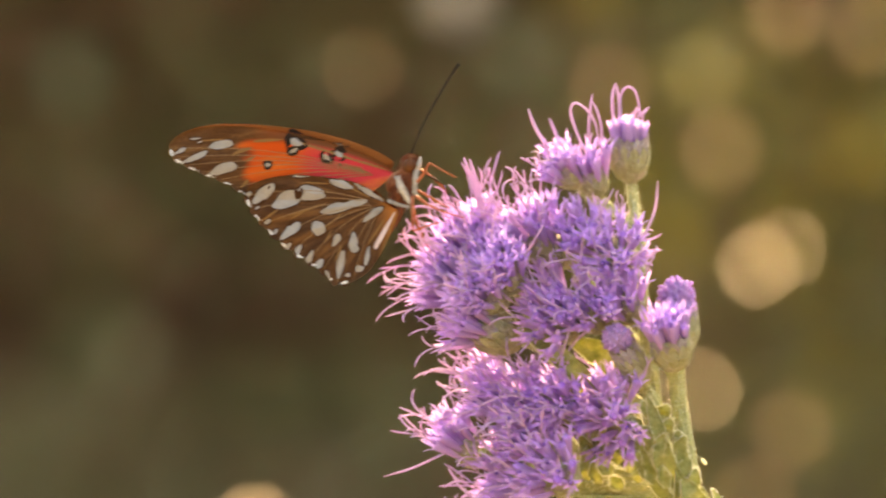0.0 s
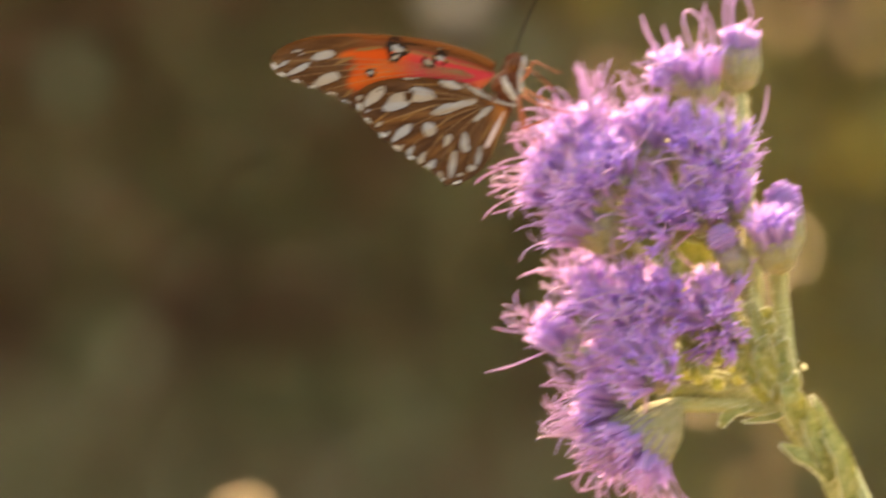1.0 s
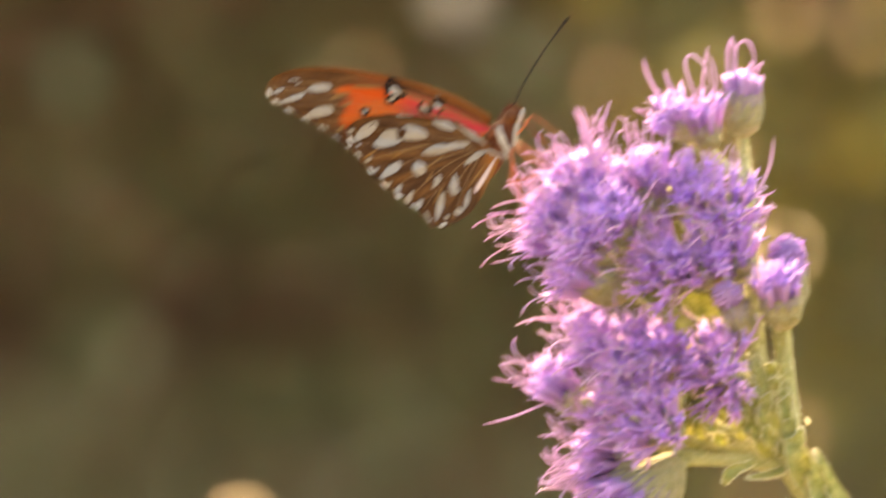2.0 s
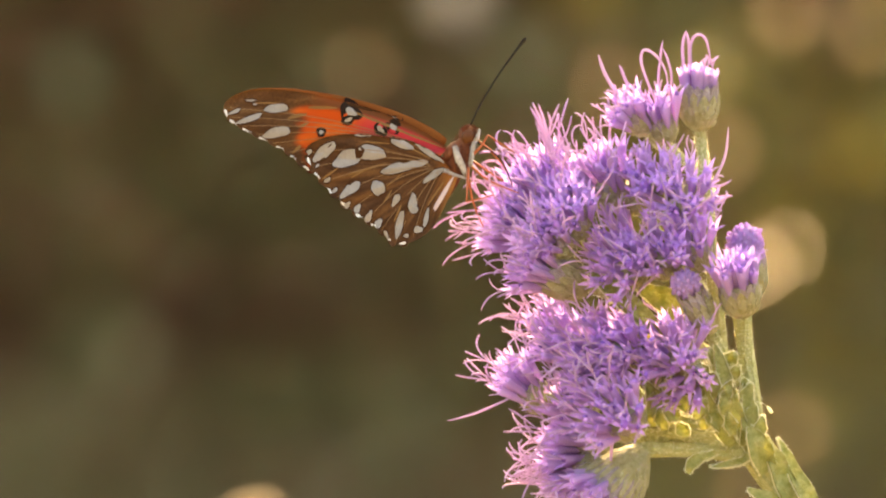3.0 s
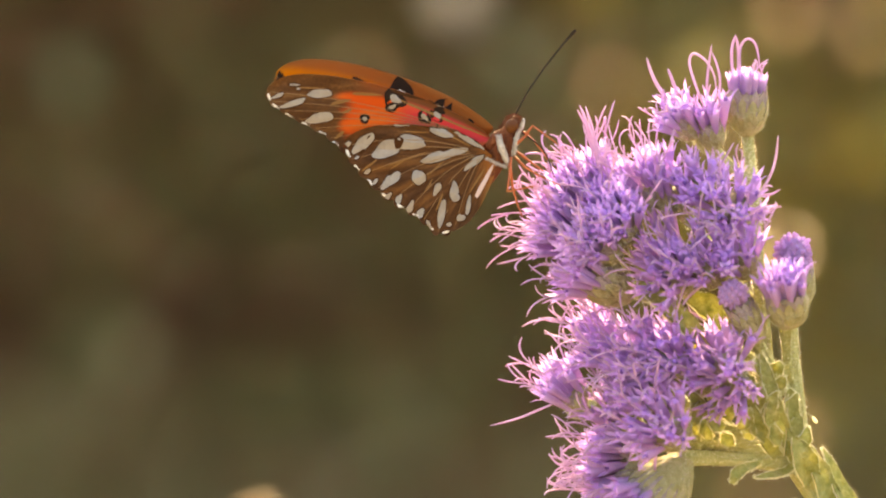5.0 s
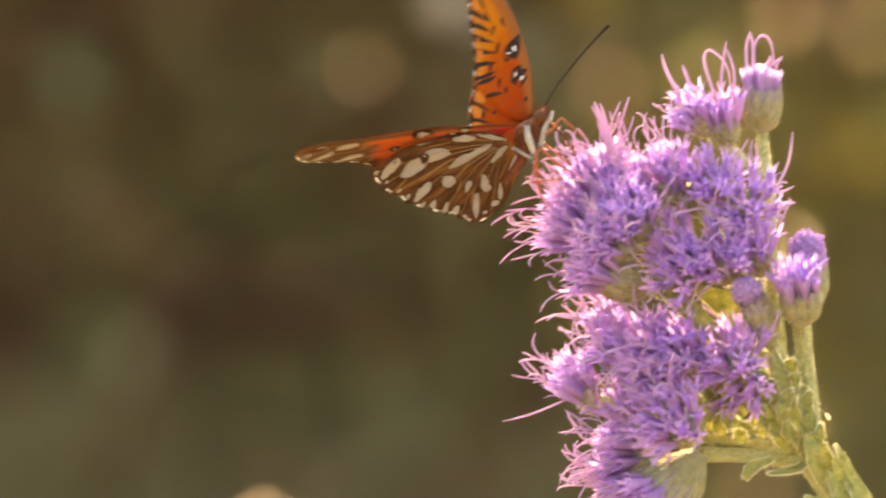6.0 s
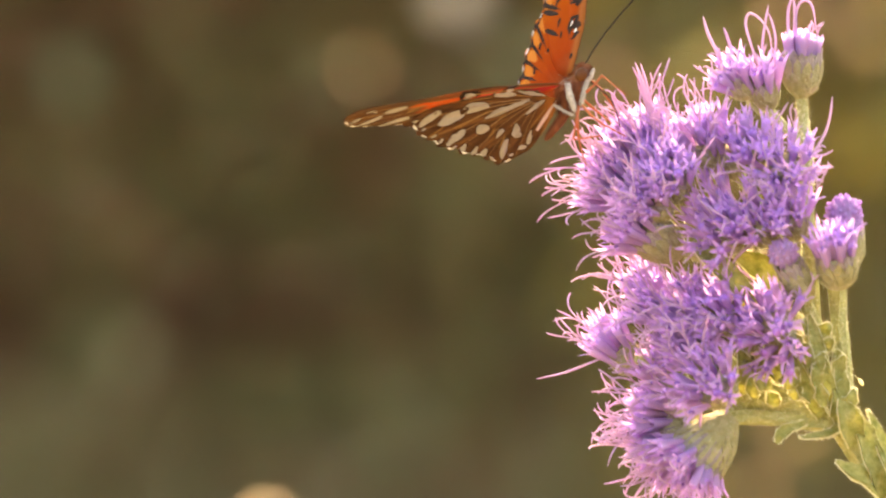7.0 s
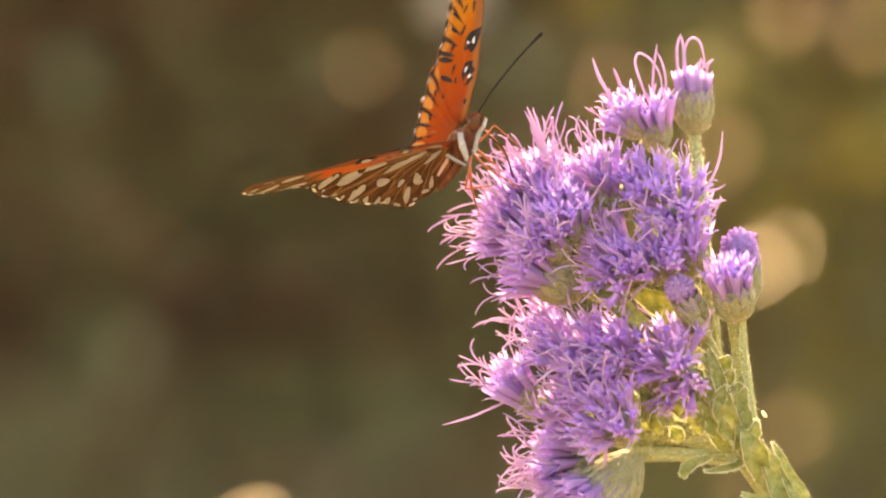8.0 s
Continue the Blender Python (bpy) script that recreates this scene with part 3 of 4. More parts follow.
    leaf([put(1350, 790, -1), put(1315, 804, -4), put(1278, 806, -5)], [0.8, 0.9, 0.2], (0, -0.6, 0.8))
    leaf([put(1440, 905, -1), put(1418, 850, -3), put(1395, 795, -3), put(1378, 752, -2)], [1.8, 2.1, 1.7, 0.3], (0.5, -1, 0))
    leaf([put(1420, 895, -3), put(1385, 868, -5), put(1345, 848, -5)], [2.0, 2.2, 0.3], (0, -0.6, 0.8))
    leaf([put(1470, 960, 0), put(1462, 890, -3), put(1428, 815, -2), put(1400, 756, 0)], [1.6, 2.0, 1.5, 0.2], (0.7, -1, 0))
    leaf([put(1352, 775, -3), put(1322, 705, -6), put(1305, 640, -6), put(1290, 590, -4)], [1.0, 1.5, 1.2, 0.3], (0, -1, 0.15))
    leaf([put(1320, 770, -3), put(1285, 715, -6), put(1262, 660, -6), put(1262, 620, -5)], [1.0, 1.4, 1.1, 0.3], (-0.2, -1, 0.2))
    leaf([put(1345, 770, -4), put(1350, 715, -5), put(1342, 660, -4)], [1.2, 1.5, 0.3], (0.2, -1, 0))
    leaf([put(1382, 815, -3), put(1368, 775, -6), put(1350, 735, -6)], [1.6, 2.3, 0.4], (0.3, -1, 0))
    # small scaly bracts crowded round the forks
    for x, y, deep in ((1345, 742, -4), (1322, 752, -5), (1300, 742, -5), (1318, 690, -6), (1282, 690, -6), (1300, 660, -6), (1270, 742, -5), (1240, 752, -4), (1335, 700, -4), (1290, 625, -4), (1225, 720, -6), (1200, 742, -4), (1365, 760, -5), (1352, 690, -3), (1180, 735, -3), (1210, 712, -5), (1190, 700, -4), (1240, 706, -5), (1255, 722, -6), (1160, 742, -4), (1172, 716, -4), (1310, 720, -6), (1296, 700, -6), (1308, 628, -4), (1318, 655, -5), (1280, 655, -5)):
        a = rng.normal() * 0.5 + 0.25
        way = Vector((-math.sin(a), 0, math.cos(a)))
        o = put(x, y, deep)
        ln = (3.0 + rng.random() * 2.5) * MM
        leaf([o, o + way * ln * 0.5 + Vector((0, -0.8 * MM, 0)), o + way * ln + Vector((0, -1.4 * MM * rng.random(), 0))], [0.5, 1.1 + 0.4 * rng.random(), 0.1], (rng.normal() * 0.3, -1, 0.2), "small scaly green bract", 0.4)
    part("fuzz", hairs.mesh("fuzz", [HAIR]), root, "fine pale hairs along the stems", home)["kind"] = "stuff"
    # a seed hair held off the stem, a grain of pollen
    s = Shape()
    s.tube(glide([put(1360, 690, 0), put(1374, 696, -1), put(1382, 702, -1)], 4), [0.03 * MM] * 9, 4)
    s.ball(put(1386, 707, -1), 0.35 * MM, 0.3 * MM, 0.75 * MM, Matrix.Rotation(radians(-35), 3, "Y"), 8, 6)
    part("seed_hair", s.mesh("seed_hair", [HAIR]), root, "tiny white seed on a thread", home)
    s = Shape()
    s.ball(put(1172, 576, -9), 0.6 * MM, 0.4 * MM, 0.5 * MM, None, 10, 7)
    part("pollen_grain", s.mesh("pollen_grain", [POLLEN]), root, "yellow clot of pollen", home)
    root.matrix_basis = Matrix.Translation(FOOT)
    return root


plant = flowering_plant()


# ---- the butterfly ----
FORE_ROOT, HIND_ROOT, BODY = (868, 262), (862, 285), (885, 275)
FORE_LINE = [(868, 262), (862, 247), (830, 224), (790, 202), (740, 181), (690, 165), (640, 152), (590, 143), (545, 140), (512, 145), (490, 156), (481, 170), (487, 190), (512, 209), (545, 228), (580, 248), (606, 270), (632, 292), (690, 300), (760, 300), (830, 288)]
FORE_EDGE = (11, 17)
HIND_LINE = [(862, 285), (845, 266), (805, 245), (760, 236), (705, 230), (655, 234), (622, 247), (611, 264), (620, 290), (640, 317), (664, 343), (690, 366), (718, 384), (744, 403), (768, 427), (798, 421), (826, 405), (846, 380), (862, 350), (876, 318), (880, 298)]
HIND_EDGE = (7, 15)


def wing_xz(p, home):
    return (p[0] - home[0]) * 1e-4, -(p[1] - home[1]) * 1e-4


def camber(x, z):
    """The wing's slight hollow, in metres."""
    r = math.hypot(x, z)
    return 0.9 * MM * math.sin(min(r / 0.042, 1.0) * 2.4) + 0.2 * MM * math.sin(math.atan2(z, x) * 26) * min(r / 0.02, 1)


def fore_under():
    k = Mat("forewing_underside", 0.7, 0.08)
    x, y, z = k.xyz()
    px = k.math("ADD", k.math("MULTIPLY", x, 1e4), FORE_ROOT[0])
    py = k.math("ADD", k.math("MULTIPLY", z, -1e4), FORE_ROOT[1])
    streak = k.noise(160, 4, None, ((0.35, 1, 2.2), (0, radians(14), 0)))
    fine = k.noise(2600, 3)
    brown = k.ramp(k.math("ADD", k.math("MULTIPLY", streak, 0.75), k.math("MULTIPLY", fine, 0.25)),
                   [(0.35, (0.045, 0.018, 0.008)), (0.52, (0.095, 0.041, 0.017)), (0.70, (0.21, 0.105, 0.04))])
    orange = k.mix(k.smooth(px, 690, 745), (0.50, 0.066, 0.012), (0.47, 0.036, 0.046))
    orange = k.mix(k.smooth(streak, 0.5, 0.75), orange, (0.54, 0.13, 0.025))
    u = k.math("SUBTRACT", px, 630.0)
    line = k.math("ADD", k.math("MULTIPLY", u, 0.0864), k.math("MULTIPLY", k.math("MULTIPLY", u, u), 0.001116))
    below = k.smooth(k.math("SUBTRACT", k.math("SUBTRACT", py, 172.0), line), -4, 9)
    wob = k.math("ADD", px, k.math("MULTIPLY", k.math("SUBTRACT", streak, 0.5), 120.0))
    mask = k.math("MULTIPLY", below, k.smooth(wob, 604, 632))
    costa = k.mix(k.smooth(py, 145, 185), (0.22, 0.050, 0.013), (0.13, 0.046, 0.019))
    c = k.mix(mask, k.mix(k.math("MULTIPLY", k.smooth(px, 620, 680), k.math("SUBTRACT", 1.0, below)), brown, costa), orange)
    k.bump(fine, 0.35, 0.0001)
    return k.done(c, 0.13)


def hind_under():
    k = Mat("hindwing_underside", 0.7, 0.08)
    x, y, z = k.xyz()
    px = k.math("ADD", k.math("MULTIPLY", x, 1e4), HIND_ROOT[0])
    ang = k.math("ARCTAN2", z, x)
    comb = k.n.new("ShaderNodeCombineXYZ")
    k.l.new(k.math("MULTIPLY", ang, 5.0), comb.inputs[0])
    k.l.new(k.math("MULTIPLY", k.math("ADD", k.math("MULTIPLY", x, x), k.math("MULTIPLY", z, z)), 1500.0), comb.inputs[1])
    streak = k.noise(2.2, 4, comb.outputs[0])
    fine = k.noise(2600, 3)
    c = k.ramp(k.math("ADD", k.math("MULTIPLY", streak, 0.8), k.math("MULTIPLY", fine, 0.2)),
               [(0.34, (0.042, 0.017, 0.007)), (0.52, (0.088, 0.037, 0.016)), (0.74, (0.19, 0.086, 0.030))])
    c = k.mix(k.math("MULTIPLY", k.smooth(px, 835, 880), 0.75), c, (0.42, 0.15, 0.04))
    k.bump(fine, 0.35, 0.0001)
    return k.done(c, 0.12)


def upper_side(name, home):
    k = Mat(name, 0.8, 0.02)
    x, y, z = k.xyz()
    r = k.math("POWER", k.math("ADD", k.math("MULTIPLY", x, x), k.math("MULTIPLY", z, z)), 0.5)
    fine = k.noise(2200, 3)
    f = k.math("ADD", k.math("MULTIPLY", r, 26.0), k.math("MULTIPLY", k.noise(300, 3), 0.25))
    c = k.ramp(f, [(0.05, (0.14, 0.045, 0.016)), (0.30, (0.25, 0.030, 0.003)), (0.62, (0.31, 0.052, 0.004)), (0.80, (0.40, 0.112, 0.007)), (1.0, (0.42, 0.125, 0.009))])
    if home == FORE_ROOT:
        px = k.math("ADD", k.math("MULTIPLY", x, 1e4), home[0])
        py = k.math("ADD", k.math("MULTIPLY", z, -1e4), home[1])
        u = k.math("SUBTRACT", px, 560.0)
        line = k.math("ADD", k.math("MULTIPLY", u, 0.13), k.math("MULTIPLY", k.math("MULTIPLY", u, u), 0.00072))
        front = k.smooth(k.math("SUBTRACT", k.math("SUBTRACT", py, 156.0), line), -4, 14)
        c = k.mix(front, (0.25, 0.075, 0.02), c)
    k.bump(fine, 0.35, 0.0001)
    return k.done(c, 0.11)


def silver_material():
    k = Mat("silver_scales", 0.4, 0.45)
    c = k.ramp(k.math("ADD", k.math("MULTIPLY", k.noise(420, 3), 0.7), k.math("MULTIPLY", k.noise(2600, 2), 0.3)), [(0.3, (0.18, 0.152, 0.134)), (0.65, (0.27, 0.235, 0.208))])
    k.bump(k.noise(2600, 2), 0.3, 0.0001)
    return k.done(c)


SILVER = silver_material()
MAUVE = Mat("mauve_scales", 0.45, 0.4).done((0.52, 0.38, 0.36))
BLACK = Mat("black_scales", 0.8, 0.04).done((0.022, 0.013, 0.010))
DARKBROWN = Mat("dark_brown_scales", 0.75, 0.05).done((0.048, 0.019, 0.008))
AMBER = Mat("amber_scales", 0.8, 0.05).done((0.46, 0.145, 0.022), 0.12)
TAN = Mat("tan_scales", 0.6, 0.15).done((0.21, 0.105, 0.036), 0.12)
FRINGE = Mat("white_fringe", 0.5, 0.4).done((0.70, 0.66, 0.60), 0.15)
VEIN = Mat("wing_vein", 0.5, 0.3).done((0.22, 0.12, 0.05), 0.1)
FORE_UNDER, HIND_UNDER, FORE_UPPER, HIND_UPPER = fore_under(), hind_under(), upper_side("forewing_upperside", FORE_ROOT), upper_side("hindwing_upperside", HIND_ROOT)


def outline(pts, home, edge):
    """The wing's closed outline, smooth, with a scalloped outer margin."""
    n = len(pts)
    v = [Vector((*wing_xz(p, home), 0)) for p in pts]
    out = []
    mid = sum(v, Vector()) / n
    for i in range(n):
        a, b, c, d = v[i - 1], v[i], v[(i + 1) % n], v[(i + 2) % n]
        for k in range(8):
            t = k / 8
            p = 0.5 * (2 * b + (c - a) * t + (2 * a - 5 * b + 4 * c - d) * t * t + (3 * b - a - 3 * c + d) * t ** 3)
            if edge[0] <= i < edge[1]:
                p = p + (p - mid).normalized() * (0.95 if home == HIND_ROOT else 0.6) * MM * (abs(math.sin((i - edge[0] + t) * math.pi * 1.25)) - 0.6)
            out.append((p.x, p.y))
    return out, (mid.x, mid.y)


def wing(name, label, root, pts, home, edge, side, under, upper):
    """side -1: the underside looks towards -y. Two skins with a rim, slightly hollowed."""
    line, mid = OUTLINES[home]
    n, rings, t = len(line), 9, 0.05 * MM
    s = Shape()
    for sk, sg in ((0, side), (1, -side)):
        verts = [(mid[0], sg * t + camber(*mid) * side, mid[1])]
        for j in range(1, rings + 1):
            f = j / rings
            for (x, z) in line:
                q = (mid[0] + (x - mid[0]) * f, mid[1] + (z - mid[1]) * f)
                verts.append((q[0], sg * t + camber(*q) * side, q[1]))
        faces = [(0, 1 + k, 1 + (k + 1) % n) for k in range(n)]
        faces += [(1 + (j - 1) * n + k, 1 + j * n + k, 1 + j * n + (k + 1) % n, 1 + (j - 1) * n + (k + 1) % n) for j in range(1, rings) for k in range(n)]
        first = s.add(verts, [f[::-1] if sg > 0 else f for f in faces], sk)
    m = 1 + n * rings
    off = 1 + n * (rings - 1)
    s.f += [(off + k, off + (k + 1) % n, m + off + (k + 1) % n, m + off + k) for k in range(n)]
    s.s += [0] * n
    return part(name, s.mesh(name, [under, upper]), root, label)


def inside(x, z, line):
    hit = False
    for (x0, z0), (x1, z1) in zip(line, line[1:] + line[:1]):
        if (z0 > z) != (z1 > z) and x < (x1 - x0) * (z - z0) / (z1 - z0) + x0:
            hit = not hit
    return hit


OUTLINES = {FORE_ROOT: outline(FORE_LINE, FORE_ROOT, FORE_EDGE), HIND_ROOT: outline(HIND_LINE, HIND_ROOT, HIND_EDGE)}


def mark(w, home, side, face, x, y, long, wide, turn, mat, label="", taper=0.3, lift=0.07, name="wing_spot"):
    """A raised patch of coloured scales on one face of a wing: a drop-shaped plate. face 1: underside, -1: upper side."""
    a = radians(turn)
    n = 20
    verts, c = [], (x, y)
    long, wide = long * 0.94, wide * 0.94
    line, mid = OUTLINES[home]
    cx, cz = wing_xz(c, home)
    yy = side * face
    for k in range(n + 1):
        if k == n:
            px, py, h = x, y, lift
        else:
            b = 2 * math.pi * k / n
            u, v = math.cos(b), math.sin(b)
            wob = 1 + 0.07 * math.sin(3 * b + x) + 0.05 * math.sin(5 * b + y)
            lx, ly = u * long / 2 * wob, v * wide / 2 * (1 - taper * u) * wob
            px, py, h = x + lx * math.cos(a) - ly * math.sin(a), y + lx * math.sin(a) + ly * math.cos(a), lift * 0.8
        qx, qz = wing_xz((px, py), home)
        for _ in range(30):
            if inside(qx, qz, line):
                break
            qx, qz = qx + (mid[0] - qx) * 0.03, qz + (mid[1] - qz) * 0.03
        verts.append((qx - cx, yy * (0.05 + h) * MM + camber(qx, qz) * side, qz - cz))
    verts += [(v[0], v[1] - yy * h2 * MM, v[2]) for v, h2 in ((q, lift * 0.8) for q in verts[:n])]
    faces = [(n, k, (k + 1) % n) for k in range(n)] + [(k, (k + 1) % n, n + 1 + (k + 1) % n, n + 1 + k) for k in range(n)]
    s = Shape()
    s.add(verts, faces)
    ob = part(name, s.mesh(name, [mat], smooth=False), w, label, Matrix.Translation((cx, 0, cz)))
    return ob


def ringed(w, home, side, face, x, y, long, wide, turn, mat, rim, rim_mat, label, taper=0.3):
    mark(w, home, side, face, x, y, long + rim, wide + rim, turn, rim_mat, "dark ring of a wing spot", taper, 0.04, "spot_ring")
    mark(w, home, side, face, x, y, long, wide, turn, mat, label, taper, 0.09)


FORE_SILVER = [(573, 175, 46, 17, -3, -0.3), (525, 192, 54, 11, -17, -0.3), (572, 218, 54, 20, -12, -0.3), (500, 178, 26, 7, -21, -0.3), (530, 159, 20, 4, 3, 0), (537, 166, 8, 4, 0, 0)]
FORE_EYED = [(707, 187, 24, 13, 32, 0.5, 22), (701, 200, 16, 7, -25, 0.3, 12), (757, 220, 18, 9, 52, 0.2, 13), (780, 215, 15, 13, 60, 0.1, 15), (652, 220, 8, 8, 40, 0, 11), (795, 197, 8, 5, 25, 0, 12)]
HIND_SILVER = [(646, 261, 54, 23, -42, 0.25), (684, 274, 54, 32, -24, -0.2), (728, 263, 58, 30, 6, 0.35), (712, 232, 30, 5, 0, 0), (781, 247, 46, 16, 22, -0.1), (833, 264, 68, 11, 30, 0.1), (786, 287, 92, 19, -13, 0.15), (836, 303, 46, 13, -36, -0.35), (740, 325, 28, 27, 60, 0.1), (690, 328, 48, 19, -40, -0.3), (771, 347, 27, 12, -62, -0.3), (802, 352, 40, 18, 88, -0.3), (778, 388, 54, 14, -78, 0.2), (825, 377, 38, 9, -78, 0.2), (811, 398, 17, 14, -10, 0), (790, 409, 10, 8, 0, 0)]
HIND_EDGE_SILVER = [(618, 262, 13, 9, -40, 0), (651, 311, 14, 8, -35, 0.2), (633, 286, 9, 5, -40, 0), (664, 329, 13, 7, -50, 0.2), (686, 355, 16, 9, -48, 0.2), (704, 361, 19, 11, -62, 0.3), (724, 375, 26, 11, -66, 0.3), (741, 387, 20, 13, -60, 0.3), (755, 409, 22, 7, 72, 0.2)]
HIND_TAN = [(722, 291, 78, 4, -17), (655, 300, 40, 4, -35), (776, 366, 44, 4, -68), (842, 334, 56, 4, -56), (757, 340, 30, 4, -58), (705, 300, 36, 3, -30), (812, 262, 50, 3, 28), (738, 245, 50, 3, 5), (770, 310, 40, 3, -40), (858, 360, 44, 4, -62)]
FORE_TAN = [(655, 177, 56, 6, 3), (610, 190, 38, 7, -12), (622, 206, 20, 5, -20), (608, 248, 22, 6, -40), (560, 165, 50, 3, 3)]


def dress_wing(w, home, side, hind, edge_pts):
    silver, mauve = "silvery white wing spot", "dull mauve stripe on the wing"
    if hind:
        for x, y, lo, wi, tu, ta in HIND_SILVER + HIND_EDGE_SILVER:
            ringed(w, home, side, 1, x, y, lo, wi * 0.95, tu, SILVER, 5, DARKBROWN, silver, ta)
        mark(w, home, side, 1, 707, 262, 17, 24, 15, DARKBROWN, "dark notch between two spots", 0, 0.12)
        mark(w, home, side, 1, 856, 334, 80, 8, -60, MAUVE, mauve)
        for x, y, lo, wi, tu in HIND_TAN:
            mark(w, home, side, 1, x, y, lo, wi, tu, TAN, "tan streak on the wing", 0, 0.05, "wing_streak")
    else:
        for x, y, lo, wi, tu, ta in FORE_SILVER:
            ringed(w, home, side, 1, x, y, lo, wi * 0.95, tu, SILVER, 4, DARKBROWN, silver, ta)
        for x, y, lo, wi, tu, ta, rim in FORE_EYED:
            ringed(w, home, side, 1, x, y, lo, wi, tu, SILVER, rim, BLACK, "white eye spot", ta)
        for x, y, lo, wi, tu in FORE_TAN:
            mark(w, home, side, 1, x, y, lo, wi, tu, TAN, "tan streak on the wing", 0, 0.05, "wing_streak")
        mark(w, home, side, 1, 725, 178, 70, 9, 19, DARKBROWN, "dark patch by the front edge", 0.2, 0.06)
        mark(w, home, side, 1, 790, 222, 190, 5, 24, TAN, "pale streak beside the front edge", 0.3, 0.05, "wing_streak")
    # upper side: black margin, dashes and eye spots on orange
    if hind:
        for x, y, lo, wi, tu in ((668, 288, 22, 12, 20), (705, 318, 16, 11, 30), (745, 345, 16, 10, 40), (690, 270, 14, 9, 0), (735, 300, 12, 8, 0), (800, 370, 14, 9, 60), (640, 262, 18, 10, 60)):
            mark(w, home, side, -1, x, y, lo, wi, tu, BLACK, "black dash on the orange wing")
    else:
        for x, y, lo, wi, tu, ta, rim in FORE_EYED[:4]:
            ringed(w, home, side, -1, x, y + 9, lo * 0.62, wi * 0.62, tu, FRINGE, rim + 15, BLACK, "white eye spot", ta)
        for x, y, lo, wi, tu in ((652, 218, 22, 11, 70), (668, 252, 22, 11, 70), (718, 262, 20, 10, 60), (752, 262, 14, 9, 20), (830, 246, 14, 9, 20), (612, 200, 22, 9, 80), (575, 190, 40, 7, 10), (540, 178, 40, 7, 10), (630, 176, 30, 6, 20), (674, 276, 62, 11, -38), (722, 284, 56, 10, -32)):
            mark(w, home, side, -1, x, y, lo, wi, tu, BLACK, "black dash on the orange wing")
    # margin pieces on both faces, white fringe in the scallops
    for k, (x, y) in enumerate(edge_pts):
        x1, y1 = edge_pts[min(k + 1, len(edge_pts) - 1)]
        x0, y0 = edge_pts[max(k - 1, 0)]
        tu = math.degrees(math.atan2(y1 - y0, x1 - x0))
        inx, iny = home[0] - x, home[1] - y
        il = math.hypot(inx, iny)
        inx, iny = inx / il, iny / il
        tin = math.degrees(math.atan2(iny, inx))
        if k % 2:
            mark(w, home, side, -1, x + inx * 30, y + iny * 30, 50, 20, tin, AMBER, "pale amber cell near the wing's margin", 0.3, 0.045, "wing_cell")
            for f in (1, -1):
                mark(w, home, side, f, x + inx * 2.0, y + iny * 2.0, 14, 5, tu, FRINGE, "white fringe on the wing's margin", 0, 0.06, "fringe")
        else:
            hub = (home[0] - 10, home[1]) if hind else (x * 0.6 + 310 + 40, y * 0.45 + 95)
            bx, by = hub[0] - x, hub[1] - y
            bl = math.hypot(bx, by)
            bx, by = bx / bl, by / bl
            bar = math.degrees(math.atan2(by, bx))
            mark(w, home, side, -1, x + inx * 8, y + iny * 8, 20, 17, tin, BLACK, "black wedge on the wing's margin", 0.6, 0.08)
            reach = 92 if hind else 84
            if hind or k > 2:
                mark(w, home, side, -1, x + bx * reach * 0.48, y + by * reach * 0.48, reach, 6 if hind else 9, bar, BLACK, "black vein line", 0.85, 0.06, "wing_streak")
        mark(w, home, side, -1, x + inx * 5, y + iny * 5, 26, 8, tu, BLACK, "black margin of the wing", 0, 0.05, "margin")
    # veins
    for x, y in edge_pts[::2]:
        s = Shape()
        a, b = wing_xz((home[0] - 6, home[1]), home), wing_xz((x, y), home)
        pts = []
        for i in range(9):
            t = 0.12 + i / 8 * 0.86
            qx, qz = a[0] + (b[0] - a[0]) * t, a[1] + (b[1] - a[1]) * t + 0.0016 * math.sin(t * math.pi)
            pts.append((qx, side * 0.06 * MM + camber(qx, qz) * side, qz))
        s.tube(pts, ramp_of([0.10 * MM, 0.07 * MM, 0.05 * MM], 9), 5)
        part("vein", s.mesh("vein", [VEIN]), w, "brown wing vein")


def edge_points(pts, edge, count):
    e = pts[edge[0]:edge[1] + 1]
    f = [i for i in range(len(e))]
    t = np.linspace(0, len(e) - 1, count)
    return list(zip(np.interp(t, f, [p[0] for p in e]).tolist(), np.interp(t, f, [p[1] for p in e]).tolist()))


def hairy(name, rng):
    k = Mat(name, 0.7, 0.2)
    c = k.ramp(k.noise(900, 4, None, ((1, 1, 0.25), (0, 0.4, 0))), [(0.3, (0.06, 0.016, 0.007)), (0.55, (0.15, 0.040, 0.014)), (0.75, (0.30, 0.11, 0.045))])
    k.bump(k.noise(1800, 3), 0.7, 0.0003)
    return k.done(c)


